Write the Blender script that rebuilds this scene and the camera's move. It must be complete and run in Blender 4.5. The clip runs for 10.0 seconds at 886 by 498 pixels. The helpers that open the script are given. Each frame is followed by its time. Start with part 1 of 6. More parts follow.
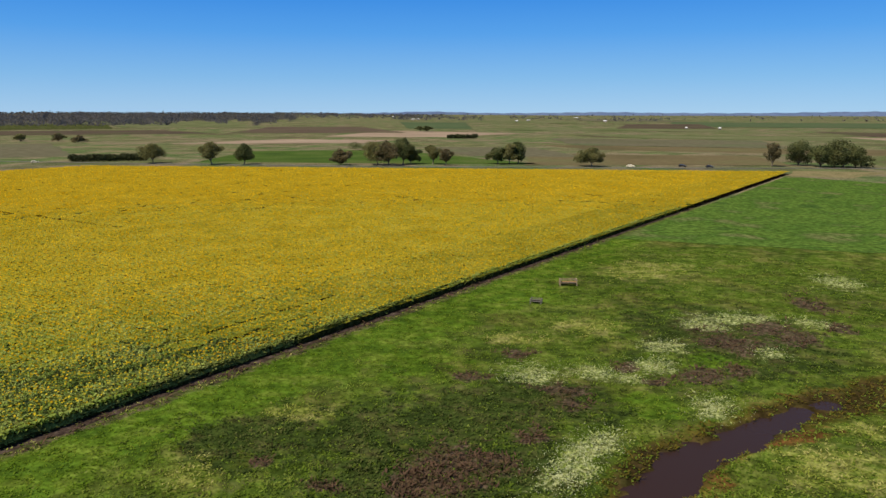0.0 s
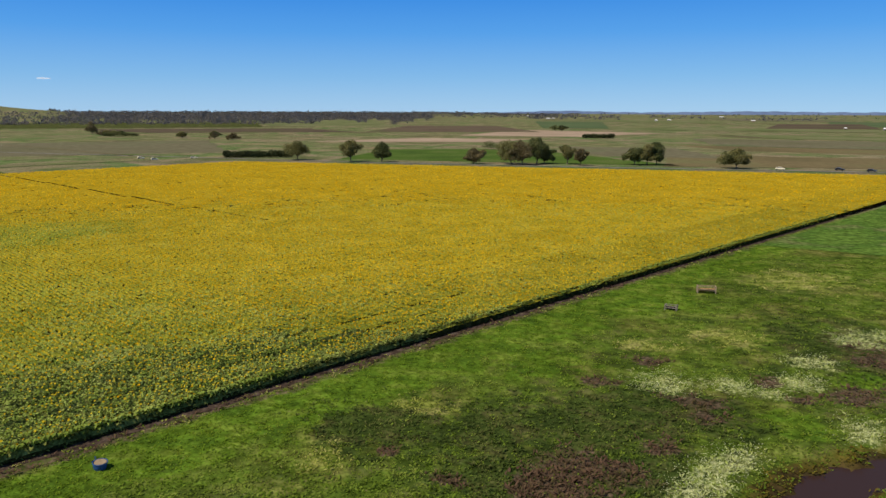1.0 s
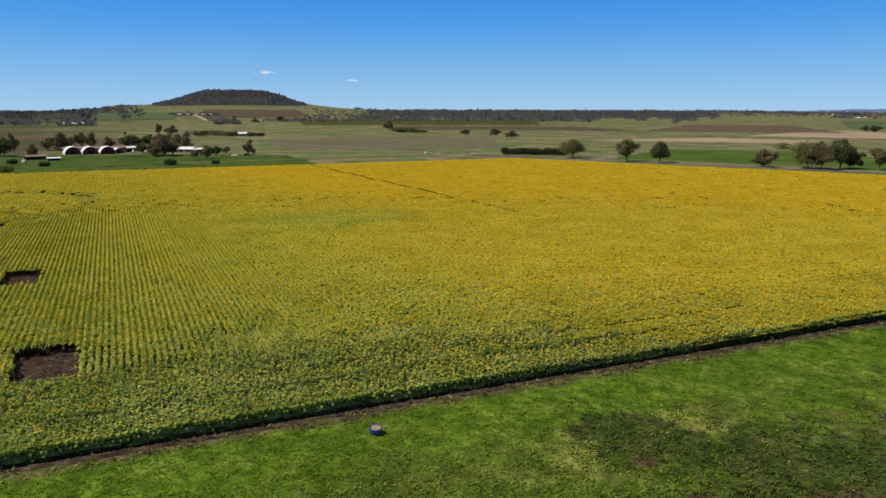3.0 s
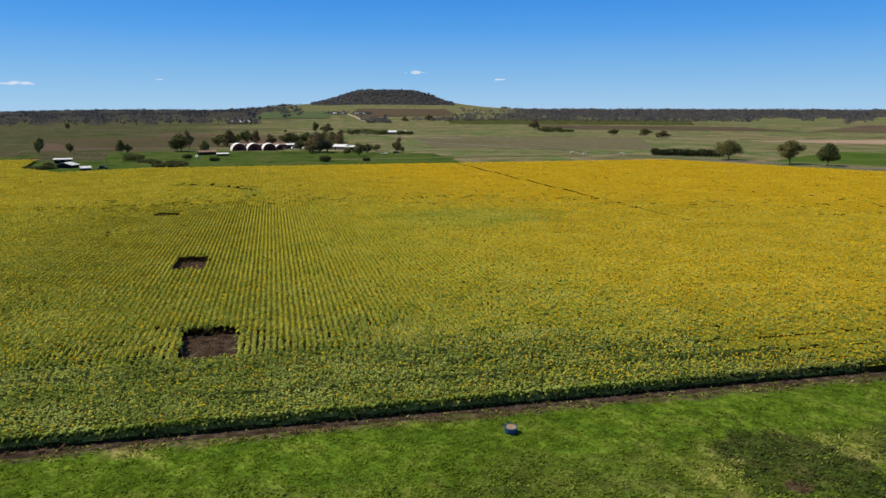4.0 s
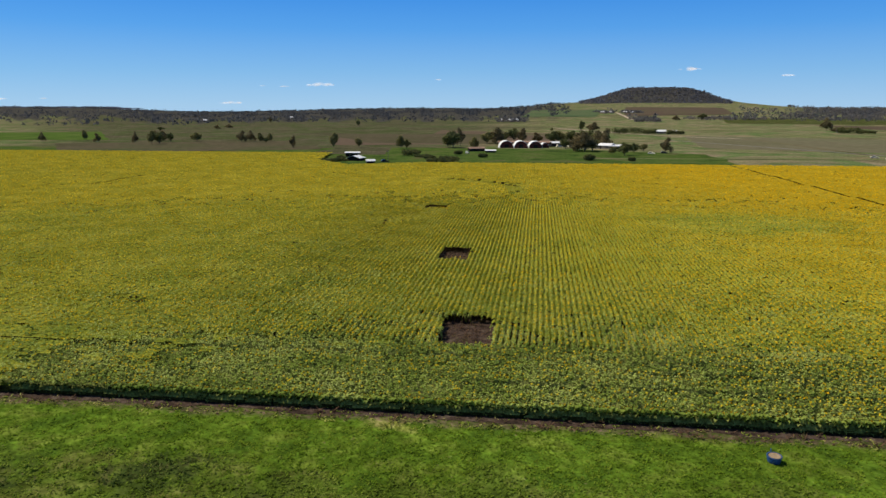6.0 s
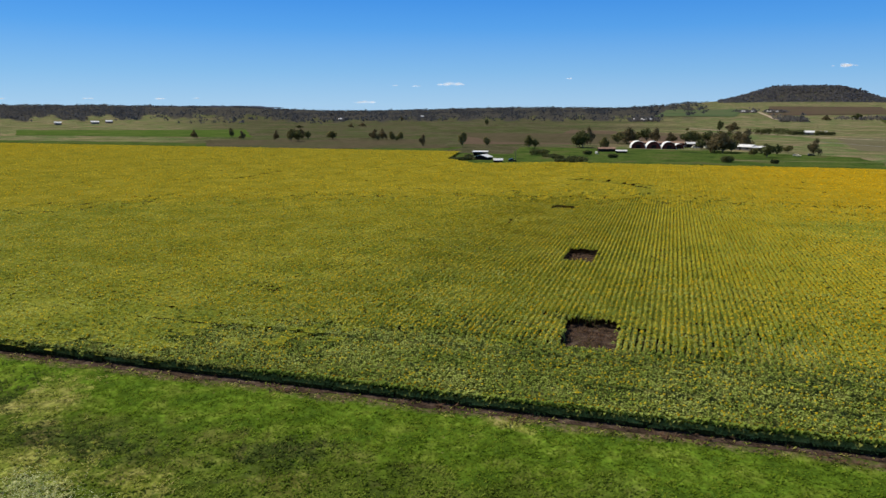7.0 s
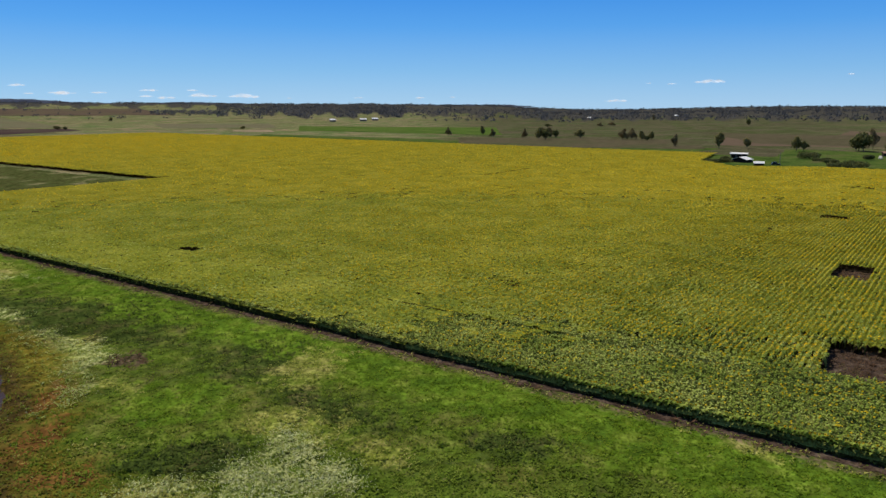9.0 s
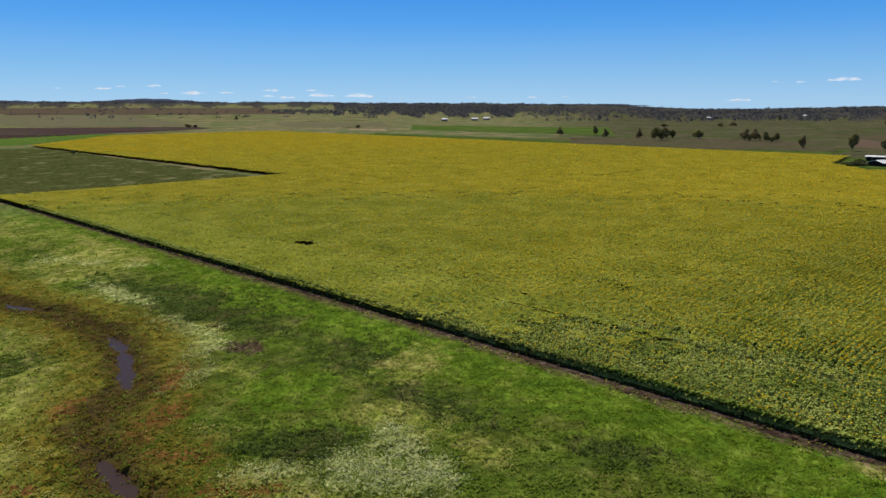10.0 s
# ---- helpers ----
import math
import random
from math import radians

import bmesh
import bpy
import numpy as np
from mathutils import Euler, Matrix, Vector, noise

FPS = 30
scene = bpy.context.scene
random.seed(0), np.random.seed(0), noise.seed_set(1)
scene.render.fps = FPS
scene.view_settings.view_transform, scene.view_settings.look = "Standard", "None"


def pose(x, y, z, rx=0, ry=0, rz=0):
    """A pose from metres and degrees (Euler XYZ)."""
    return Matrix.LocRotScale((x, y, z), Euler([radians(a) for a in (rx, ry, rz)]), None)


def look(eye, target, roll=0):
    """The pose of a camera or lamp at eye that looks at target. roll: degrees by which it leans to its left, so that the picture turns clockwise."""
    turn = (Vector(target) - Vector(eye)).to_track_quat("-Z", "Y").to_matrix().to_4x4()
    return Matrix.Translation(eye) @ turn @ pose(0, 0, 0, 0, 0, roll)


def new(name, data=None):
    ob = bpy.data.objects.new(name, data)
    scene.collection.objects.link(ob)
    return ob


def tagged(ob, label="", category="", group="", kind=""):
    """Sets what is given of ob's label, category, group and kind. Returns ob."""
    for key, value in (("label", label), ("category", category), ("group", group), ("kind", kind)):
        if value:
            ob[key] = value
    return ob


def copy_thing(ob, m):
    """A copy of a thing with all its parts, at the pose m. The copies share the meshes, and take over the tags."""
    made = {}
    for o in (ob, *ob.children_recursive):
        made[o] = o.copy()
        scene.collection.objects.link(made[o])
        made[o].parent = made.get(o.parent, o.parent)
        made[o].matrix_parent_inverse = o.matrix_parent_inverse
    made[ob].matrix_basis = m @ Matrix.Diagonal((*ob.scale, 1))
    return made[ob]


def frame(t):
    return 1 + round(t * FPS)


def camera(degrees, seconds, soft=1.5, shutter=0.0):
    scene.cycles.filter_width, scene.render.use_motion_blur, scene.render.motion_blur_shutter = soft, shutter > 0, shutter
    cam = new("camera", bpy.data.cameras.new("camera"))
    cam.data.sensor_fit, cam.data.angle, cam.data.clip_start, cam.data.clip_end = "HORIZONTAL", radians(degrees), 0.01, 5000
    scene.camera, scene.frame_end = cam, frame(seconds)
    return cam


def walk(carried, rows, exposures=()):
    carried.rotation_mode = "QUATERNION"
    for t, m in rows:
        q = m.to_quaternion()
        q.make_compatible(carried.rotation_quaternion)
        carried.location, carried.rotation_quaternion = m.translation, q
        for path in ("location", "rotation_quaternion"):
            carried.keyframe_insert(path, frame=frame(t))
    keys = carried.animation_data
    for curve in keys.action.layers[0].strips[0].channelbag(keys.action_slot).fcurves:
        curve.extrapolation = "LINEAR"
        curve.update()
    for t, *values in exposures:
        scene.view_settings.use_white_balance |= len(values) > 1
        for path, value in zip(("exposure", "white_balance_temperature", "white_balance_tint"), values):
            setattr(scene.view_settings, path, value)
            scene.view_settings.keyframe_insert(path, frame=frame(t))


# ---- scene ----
# The camera hovers 30 m over a meadow and turns to its left.
EYE = 30.0
cam = camera(61.9, 10.0)
PATH = [
    (0, 0.00, -10.49),
    (0.5, 4.93, -10.52),
    (1, 10.27, -10.55),
    (1.5, 15.30, -10.58),
    (2, 20.74, -10.61),
    (2.5, 25.83, -10.64),
    (4, 42.39, -10.73),
    (4.5, 47.60, -10.76),
    (5, 53.05, -10.79),
    (5.5, 57.75, -10.82),
    (7, 72.38, -10.90),
    (7.5, 77.00, -10.93),
    (8, 81.91, -10.95),
    (8.5, 86.43, -10.98),
    (9, 91.22, -11.00),
    (9.5, 95.64, -11.02),
    (10, 99.71, -11.04),
]
walk(cam, [(t, pose(0, 0, EYE, 90 + pitch, 0, yaw)) for t, yaw, pitch in PATH])

# ---- light ----
SUN_BEARING, SUN_HEIGHT = 128.0, 53.0     # degrees to the left of +y, degrees up


def away(bearing, r, z=0.0):
    """A place r metres from the origin, bearing degrees to the left of +y."""
    a = radians(bearing)
    return Vector((-r * math.sin(a), r * math.cos(a), z))


world = bpy.data.worlds.new("sky")
scene.world = world
world.use_nodes = True
nt = world.node_tree
sky = nt.nodes.new("ShaderNodeTexSky")
sky.sky_type = "NISHITA"
sky.sun_disc = False
sky.sun_elevation, sky.sun_rotation = radians(SUN_HEIGHT), radians(-SUN_BEARING)
sky.altitude, sky.air_density, sky.dust_density, sky.ozone_density = 400, 1.0, 0.0, 3.0
# Over it a clear deep blue that pales smoothly towards the horizon.
where = nt.nodes.new("ShaderNodeTexCoord")
parts = nt.nodes.new("ShaderNodeSeparateXYZ")
fade = nt.nodes.new("ShaderNodeValToRGB")
steps = fade.color_ramp.elements
steps.new(0.045), steps.new(0.10), steps.new(0.16), steps.new(0.21)
for step, at, colour in zip(steps, (0.0, 0.045, 0.10, 0.16, 0.21, 1.0), ((0.37, 0.57, 0.83), (0.22, 0.46, 0.80), (0.085, 0.33, 0.80), (0.022, 0.22, 0.74), (0.110, 0.215, 0.440), (0.080, 0.150, 0.320))):
    step.position, step.color = at, (*colour, 1)
deep = nt.nodes.new("ShaderNodeVectorMath")
deep.operation = "SCALE"
deep.inputs["Scale"].default_value = 8.8
tint = nt.nodes.new("ShaderNodeVectorMath")
tint.operation = "MULTIPLY_ADD"
tint.inputs[1].default_value = (0.06, 0.12, 0.16)
nt.links.new(where.outputs["Generated"], parts.inputs[0])
nt.links.new(parts.outputs["Z"], fade.inputs[0])
nt.links.new(fade.outputs[0], deep.inputs[0])
nt.links.new(sky.outputs[0], tint.inputs[0])
nt.links.new(deep.outputs[0], tint.inputs[2])
nt.links.new(tint.outputs[0], nt.nodes["Background"].inputs[0])
nt.nodes["Background"].inputs[1].default_value = 0.10
sun = new("sun", bpy.data.lights.new("sun", "SUN"))
sun.data.energy, sun.data.angle, sun.data.color = 5.0, radians(0.5), (1.0, 0.90, 0.72)
sun.matrix_world = look(away(SUN_BEARING, 100, 120), away(SUN_BEARING, 100, 120) - away(SUN_BEARING, math.cos(radians(SUN_HEIGHT)), math.sin(radians(SUN_HEIGHT))))
scene.view_settings.exposure = 0.0

# ---- materials ----


def material(name, colours, coarse=0.3, fine=4.0, rough=0.85, bump=0.0, spread=0.25, island=0.0, per_object=0.0, through_light=0.0, metal=0.0, gloss=0.0):
    """A surface whose colour wanders between the given ones with a coarse noise, is broken up by a fine one, and varies by piece."""
    m = bpy.data.materials.new(name)
    m.use_nodes = True
    t = m.node_tree
    b = t.nodes["Principled BSDF"]
    b.inputs["Roughness"].default_value = rough
    b.inputs["Metallic"].default_value = metal
    b.inputs["Specular IOR Level"].default_value = gloss
    geo = t.nodes.new("ShaderNodeNewGeometry")
    n1, n2 = t.nodes.new("ShaderNodeTexNoise"), t.nodes.new("ShaderNodeTexNoise")
    for n, s, d in ((n1, coarse, 4.0), (n2, fine, 5.0)):
        n.inputs["Scale"].default_value, n.inputs["Detail"].default_value = s, d
        t.links.new(geo.outputs["Position"], n.inputs["Vector"])
    ramp = t.nodes.new("ShaderNodeValToRGB")
    stops = ramp.color_ramp.elements
    while len(stops) < len(colours):
        stops.new(0.5)
    for k, c in enumerate(colours):
        stops[k].position = 0.32 + 0.36 * k / max(1, len(colours) - 1)
        stops[k].color = (*c, 1)
    source = n1.outputs["Fac"]
    if island or per_object:
        mixed = t.nodes.new("ShaderNodeMath")
        mixed.operation = "MULTIPLY_ADD"
        piece = geo.outputs["Random Per Island"]
        if per_object:
            piece = t.nodes.new("ShaderNodeObjectInfo").outputs["Random"]
        t.links.new(piece, mixed.inputs[0])
        mixed.inputs[1].default_value = 0.4 * (island or per_object)
        shifted = t.nodes.new("ShaderNodeMath")
        shifted.operation = "SUBTRACT"
        t.links.new(source, shifted.inputs[0])
        shifted.inputs[1].default_value = 0.2 * (island or per_object)
        t.links.new(shifted.outputs[0], mixed.inputs[2])
        source = mixed.outputs[0]
    t.links.new(source, ramp.inputs[0])
    grain = t.nodes.new("ShaderNodeMapRange")
    grain.inputs[1].default_value, grain.inputs[2].default_value = 0.3, 0.7
    grain.inputs[3].default_value, grain.inputs[4].default_value = 1 - spread, 1 + spread
    t.links.new(n2.outputs["Fac"], grain.inputs[0])
    mul = t.nodes.new("ShaderNodeVectorMath")
    mul.operation = "SCALE"
    t.links.new(ramp.outputs[0], mul.inputs[0])
    t.links.new(grain.outputs[0], mul.inputs["Scale"])
    t.links.new(mul.outputs[0], b.inputs["Base Color"])
    if bump:
        bp = t.nodes.new("ShaderNodeBump")
        bp.inputs["Strength"].default_value, bp.inputs["Distance"].default_value = 0.8, bump
        t.links.new(n2.outputs["Fac"], bp.inputs["Height"])
        t.links.new(bp.outputs[0], b.inputs["Normal"])
    if through_light:
        tr = t.nodes.new("ShaderNodeBsdfTranslucent")
        t.links.new(mul.outputs[0], tr.inputs[0])
        mix = t.nodes.new("ShaderNodeMixShader")
        mix.inputs[0].default_value = through_light
        t.links.new(b.outputs[0], mix.inputs[1])
        t.links.new(tr.outputs[0], mix.inputs[2])
        t.links.new(mix.outputs[0], t.nodes["Material Output"].inputs[0])
    return m


PETAL = material("golden_petals", [(0.60, 0.345, 0.0055), (0.68, 0.415, 0.009), (0.74, 0.475, 0.018)], 0.05, 2.0, 0.8, island=0.8, through_light=0.42)
LEMON = material("lemon_petals", [(0.477, 0.3551, 0.0148), (0.5724, 0.4346, 0.0233), (0.6784, 0.53, 0.0424)], 0.05, 2.0, 0.8, island=0.8, through_light=0.42)
DISC = material("flower_disc", [(0.05, 0.025, 0.008), (0.10, 0.06, 0.015)], 1.0, 9.0, 0.9)
LEAF = material("sunflower_leaves", [(0.185, 0.255, 0.038), (0.285, 0.355, 0.062), (0.430, 0.480, 0.125)], 0.15, 3.0, 0.5, island=0.9, through_light=0.4, gloss=0.03)
# Dark copy of LEAF: shade between and under the rows, put into colour.
SHADYLEAF = material("shaded_lower_leaves", [(0.105, 0.12, 0.03), (0.16, 0.175, 0.042), (0.215, 0.222, 0.06)], 0.3, 5.0, 0.8, spread=0.5, island=0.5, bump=0.2)
# Withered foliage, its colour darkened further for shade at the crop's foot.
SHADYWITHERED = material("shaded_withered_leaves", [(0.016, 0.018, 0.006), (0.034, 0.036, 0.010), (0.070, 0.066, 0.020)], 1.5, 6.0, 0.9, spread=0.5, bump=0.2)
STALK = material("sunflower_stalks", [(0.06, 0.10, 0.02), (0.10, 0.14, 0.04)], 1.0, 6.0, 0.8)
SOIL = material("dark_soil", [(0.024, 0.017, 0.013), (0.042, 0.029, 0.022), (0.062, 0.043, 0.034), (0.105, 0.080, 0.060)], 0.7, 3.0, 0.95, bump=0.15, spread=0.4)
GUM = material("gum_leaves", [(0.119, 0.123, 0.048), (0.182, 0.175, 0.067), (0.225, 0.200, 0.088)], 0.12, 1.5, 0.8, island=0.4, through_light=0.35)
DARKGUM = material("dark_leaves", [(0.070, 0.084, 0.034), (0.112, 0.126, 0.048), (0.154, 0.154, 0.063)], 0.12, 1.5, 0.8, island=0.4, through_light=0.35)
RUSSET = material("russet_leaves", [(0.120, 0.104, 0.054), (0.165, 0.134, 0.068), (0.205, 0.162, 0.086)], 0.12, 1.5, 0.8, island=0.4, through_light=0.35)
HEDGE = material("dark_hedge_leaves", [(0.034, 0.044, 0.020), (0.052, 0.064, 0.028), (0.074, 0.080, 0.036)], 0.12, 1.5, 0.8, island=0.4, through_light=0.25)
BARK = material("bark", [(0.09, 0.07, 0.05), (0.16, 0.13, 0.10), (0.24, 0.21, 0.17)], 1.0, 8.0, 0.9)
# Grey foliage colour with the haze of distance mixed in.
HAZYWOODS = material("hazy_distant_woods", [(0.120, 0.115, 0.112), (0.150, 0.140, 0.130), (0.180, 0.160, 0.140)], 0.006, 0.3, 0.95, island=0.1, spread=0.12, through_light=0.5)
# Darker copy for the sunward ridges: backlight and haze painted into the leaves.
BACKLITWOODS = material("backlit_ridge_woods", [(0.066, 0.072, 0.080), (0.086, 0.088, 0.092), (0.108, 0.102, 0.096)], 0.006, 0.3, 0.95, island=0.1, spread=0.12, through_light=0.5)
# Purplish grey of the hill's scrub includes painted haze.
HAZYSCRUB = material("hill_scrub", [(0.120, 0.122, 0.138), (0.145, 0.142, 0.150), (0.165, 0.155, 0.150)], 0.012, 0.3, 0.95, island=0.1, spread=0.12, through_light=0.5)
# The blue of both far ranges is distance haze put into the base colour.
HAZEBLUE = material("far_range", [(0.10, 0.14, 0.24), (0.12, 0.16, 0.26)], 0.004, 0.03, 1.0, spread=0.1)
HAZEWOODED = material("hazy_wooded_ridge", [(0.045, 0.055, 0.085), (0.06, 0.068, 0.095)], 0.004, 0.03, 1.0, spread=0.15)
TIN = material("white_tin", [(0.62, 0.62, 0.62), (0.75, 0.74, 0.73)], 0.4, 3.0, 0.6, spread=0.08, gloss=0.12)
RUST = material("rusty_tin", [(0.20, 0.13, 0.10), (0.30, 0.20, 0.15)], 0.4, 3.0, 0.6)
DARKWALL = material("dark_wall", [(0.02, 0.016, 0.016), (0.035, 0.028, 0.026)], 0.4, 3.0, 0.8)
MAROON = material("maroon_wall", [(0.085, 0.03, 0.026), (0.12, 0.042, 0.036)], 0.4, 3.0, 0.7)
CREAM = material("cream_wall", [(0.2, 0.17, 0.14), (0.28, 0.24, 0.2)], 0.4, 3.0, 0.8, spread=0.1)
GLASS = material("dark_glass", [(0.02, 0.025, 0.03), (0.03, 0.035, 0.04)], 1.0, 3.0, 0.3, gloss=0.2)
TYRE = material("tyre_rubber", [(0.02, 0.02, 0.02), (0.03, 0.03, 0.03)], 2.0, 9.0, 0.9)
WHITEPAINT = material("white_car_paint", [(0.86, 0.78, 0.6), (0.9, 0.82, 0.66)], 1.0, 3.0, 0.6, spread=0.04, gloss=0.03)
BLACKPAINT = material("dark_car_paint", [(0.02, 0.02, 0.025), (0.03, 0.03, 0.035)], 1.0, 3.0, 0.3, spread=0.1, gloss=0.5)
BLUEDRUM = material("blue_plastic", [(0.012, 0.055, 0.19), (0.02, 0.08, 0.25)], 2.0, 12.0, 0.5, gloss=0.5)
LIDBOARD = material("lid_board", [(0.24, 0.17, 0.10), (0.34, 0.26, 0.17)], 2.0, 12.0, 0.9)
TANFEED = material("tan_board", [(0.26, 0.15, 0.07), (0.36, 0.22, 0.11)], 2.0, 12.0, 0.9)
PALEWOOD = material("pale_timber", [(0.27, 0.20, 0.13), (0.38, 0.29, 0.20)], 2.0, 12.0, 0.9)
OLDWOOD = material("grey_timber", [(0.17, 0.15, 0.12), (0.26, 0.23, 0.19)], 2.0, 12.0, 0.9)
ASPHALT = material("worn_road", [(0.15, 0.14, 0.125), (0.20, 0.185, 0.165)], 0.1, 2.0, 0.9)
DIRTROAD = material("dirt_road", [(0.32, 0.26, 0.19), (0.42, 0.35, 0.26)], 0.05, 1.0, 0.95)
CLOUDGLOW = bpy.data.materials.new("cloud")
CLOUDGLOW.use_nodes = True
glow, clear, blend = CLOUDGLOW.node_tree.nodes.new("ShaderNodeEmission"), CLOUDGLOW.node_tree.nodes.new("ShaderNodeBsdfTransparent"), CLOUDGLOW.node_tree.nodes.new("ShaderNodeMixShader")
# Clouds emit a soft white glow in place of the sunlight on them.
glow.inputs[0].default_value, glow.inputs[1].default_value, blend.inputs[0].default_value = (0.90, 0.92, 0.97, 1), 0.92, 0.16
CLOUDGLOW.node_tree.links.new(clear.outputs[0], blend.inputs[1])
CLOUDGLOW.node_tree.links.new(glow.outputs[0], blend.inputs[2])
CLOUDGLOW.node_tree.links.new(blend.outputs[0], CLOUDGLOW.node_tree.nodes["Material Output"].inputs[0])

# ---- helpers of this scene ----


def mesh_of(name, verts, faces, mats, which=None, smooth=False):
    """A mesh from numpy arrays: verts (n, 3), faces (m, 3) or (m, 4); which: the material of each face."""
    verts, faces = np.asarray(verts, np.float32), np.asarray(faces, np.int32)
    me = bpy.data.meshes.new(name)
    me.vertices.add(len(verts))
    me.vertices.foreach_set("co", verts.ravel())
    k = faces.shape[1]
    me.loops.add(faces.size)
    me.loops.foreach_set("vertex_index", faces.ravel())
    me.polygons.add(len(faces))
    me.polygons.foreach_set("loop_start", np.arange(0, faces.size, k, dtype=np.int32))
    for mm in mats:
        me.materials.append(mm)
    if which is not None:
        me.polygons.foreach_set("material_index", np.asarray(which, np.int32))
    if smooth:
        me.polygons.foreach_set("use_smooth", np.ones(len(faces), bool))
    me.update(calc_edges=True)
    return me


def part(name, bm, mat, parent=None, label=""):
    me = bpy.data.meshes.new(name)
    bm.to_mesh(me)
    bm.free()
    me.materials.append(mat)
    ob = new(name, me)
    ob.parent = parent
    if label:
        tagged(ob, label)
    return ob


def box(bm, x0, x1, y0, y1, z0, z1, turn=None):
    r = bmesh.ops.create_cube(bm, size=1.0, matrix=(turn or Matrix()) @ Matrix.Translation(((x0 + x1) / 2, (y0 + y1) / 2, (z0 + z1) / 2)) @ Matrix.Diagonal((x1 - x0, y1 - y0, z1 - z0, 1)))
    return r["verts"]


def block(name, dims, mat, parent=None, label="", bevel=0.0):
    bm = bmesh.new()
    box(bm, *dims)
    if bevel:
        bmesh.ops.bevel(bm, geom=bm.edges[:], offset=bevel, segments=2, affect="EDGES")
    return part(name, bm, mat, parent, label)


def tube(bm, a, b, ra, rb, n=7):
    """A tapered round bar from a to b."""
    a, b = Vector(a), Vector(b)
    d = b - a
    m = Matrix.Translation((a + b) / 2) @ d.to_track_quat("Z", "Y").to_matrix().to_4x4()
    bmesh.ops.create_cone(bm, cap_ends=True, segments=n, radius1=ra, radius2=rb, depth=d.length, matrix=m)


def empty(name, m, label, category, group="", kind=""):
    ob = new(name)
    ob.empty_display_size = 0.5
    ob.matrix_world = m
    return tagged(ob, label, category, group, kind)


def smooth(a, b, x):
    t = np.clip((np.asarray(x, float) - a) / (b - a), 0, 1)
    return t * t * (3 - 2 * t)


# ---- the lie of the land ----
# Bearing and the height of the ground near the horizon.
RISE = [(-180, 20), (-60, 9), (-32, 8), (-10, 10), (0, 15), (15, 24), (35, 26), (54, 27), (60, 22), (66, 22), (70, 18), (74, 10), (78, 3), (81, 4), (84, 12), (88, 27), (100, 36), (115, 41), (125, 43), (131, 39), (160, 25), (180, 20)]
HILL_BEARING, HILL_RANGE = 47.0, 3600.0


def land(x, y):
    """The height of the ground: flat round the field, rising to low ridges, with one flat-topped hill."""
    x, y = np.asarray(x, float), np.asarray(y, float)
    r, az = np.hypot(x, y), np.degrees(np.arctan2(-x, y))
    up = np.zeros_like(az)
    for (a, p), (b, q) in zip(RISE, RISE[1:]):
        up = np.where((az >= a) & (az <= b), p + (q - p) * smooth(a, b, az), up)
    z = up * smooth(900, 4700, r)
    c, s = math.cos(radians(HILL_BEARING)), math.sin(radians(HILL_BEARING))
    dx, dy = x + HILL_RANGE * s, y - HILL_RANGE * c
    p, q = dx * c + dy * s, -dx * s + dy * c
    z = z + 27 * smooth(780, 330, abs(p + 10)) * smooth(-2000, -150, q) * (1 - smooth(200, 1300, q))
    z = z + 66 * np.interp(abs(p - 22), [0, 128, 196, 268, 345, 440], [1.0, 0.97, 0.70, 0.32, 0.10, 0.0]) * smooth(-330, -60, q) * (1 - smooth(100, 420, q))
    return z


def on_land(bearing, r, z=0.0):
    p = away(bearing, r)
    p.z = float(land(p.x, p.y)) + z
    return p


# Field directions: u along the near edge of the crop, v square to it, away from the camera.
UDIR, VDIR = np.array([0.569, 0.822]), np.array([-0.822, 0.569])
NEAR_EDGE = 68.3


def uv_to_xy(u, v):
    return np.outer(np.ravel(u), UDIR) + np.outer(np.ravel(v), VDIR)


# The creek's middle line, near the camera on both sides, passing behind it.
CREEK = [(75, 86), (48.7, 77), (40.5, 73.5), (32.9, 69.1), (28.1, 65.5), (21.5, 60.6), (16.2, 53.6), (7.5, 40), (-4, 18), (-20, -6), (-36, -22), (-48.3, -33.1), (-51.6, -37.1), (-54.9, -40.9), (-59.1, -44.1), (-64.4, -45.2), (-69.6, -46.9), (-76.2, -51.3), (-81.9, -55.7), (-87.5, -61.8), (-94.2, -74.1), (-97.0, -83.9), (-101, -91), (-110, -106), (-126, -130)]


def creek_distance(x, y):
    x, y = np.asarray(x, float), np.asarray(y, float)
    best = np.full(x.shape, 1e9)
    for (ax, ay), (bx, by) in zip(CREEK, CREEK[1:]):
        lx, ly = bx - ax, by - ay
        t = np.clip(((x - ax) * lx + (y - ay) * ly) / (lx * lx + ly * ly), 0, 1)
        best = np.minimum(best, np.hypot(x - ax - t * lx, y - ay - t * ly))
    return best


def wobble(x, y, size, seed=0.0):
    """A cheap smooth noise from -1 to 1 over the plan."""
    a, b = np.asarray(x) / size + seed * 3.1, np.asarray(y) / size - seed * 1.7
    return (np.sin(a * 2.1 + 1.3 * np.sin(b * 1.7 + seed)) + np.sin(b * 2.6 + 1.7 * np.sin(a * 1.3 - seed)) + np.sin((a + b) * 3.9 + 2 * np.sin((a - b) * 2.3))) / 3


POOLS = [(16, 57, 26), (-97.0, -82.5, 3.2), (40.5, 73.5, 1.5), (-83.0, -57, 3.6), (-77, -51.9, 4.2), (-72, -48.2, 3.4), (-51, -36.4, 4.0), (-20, -6, 12)]


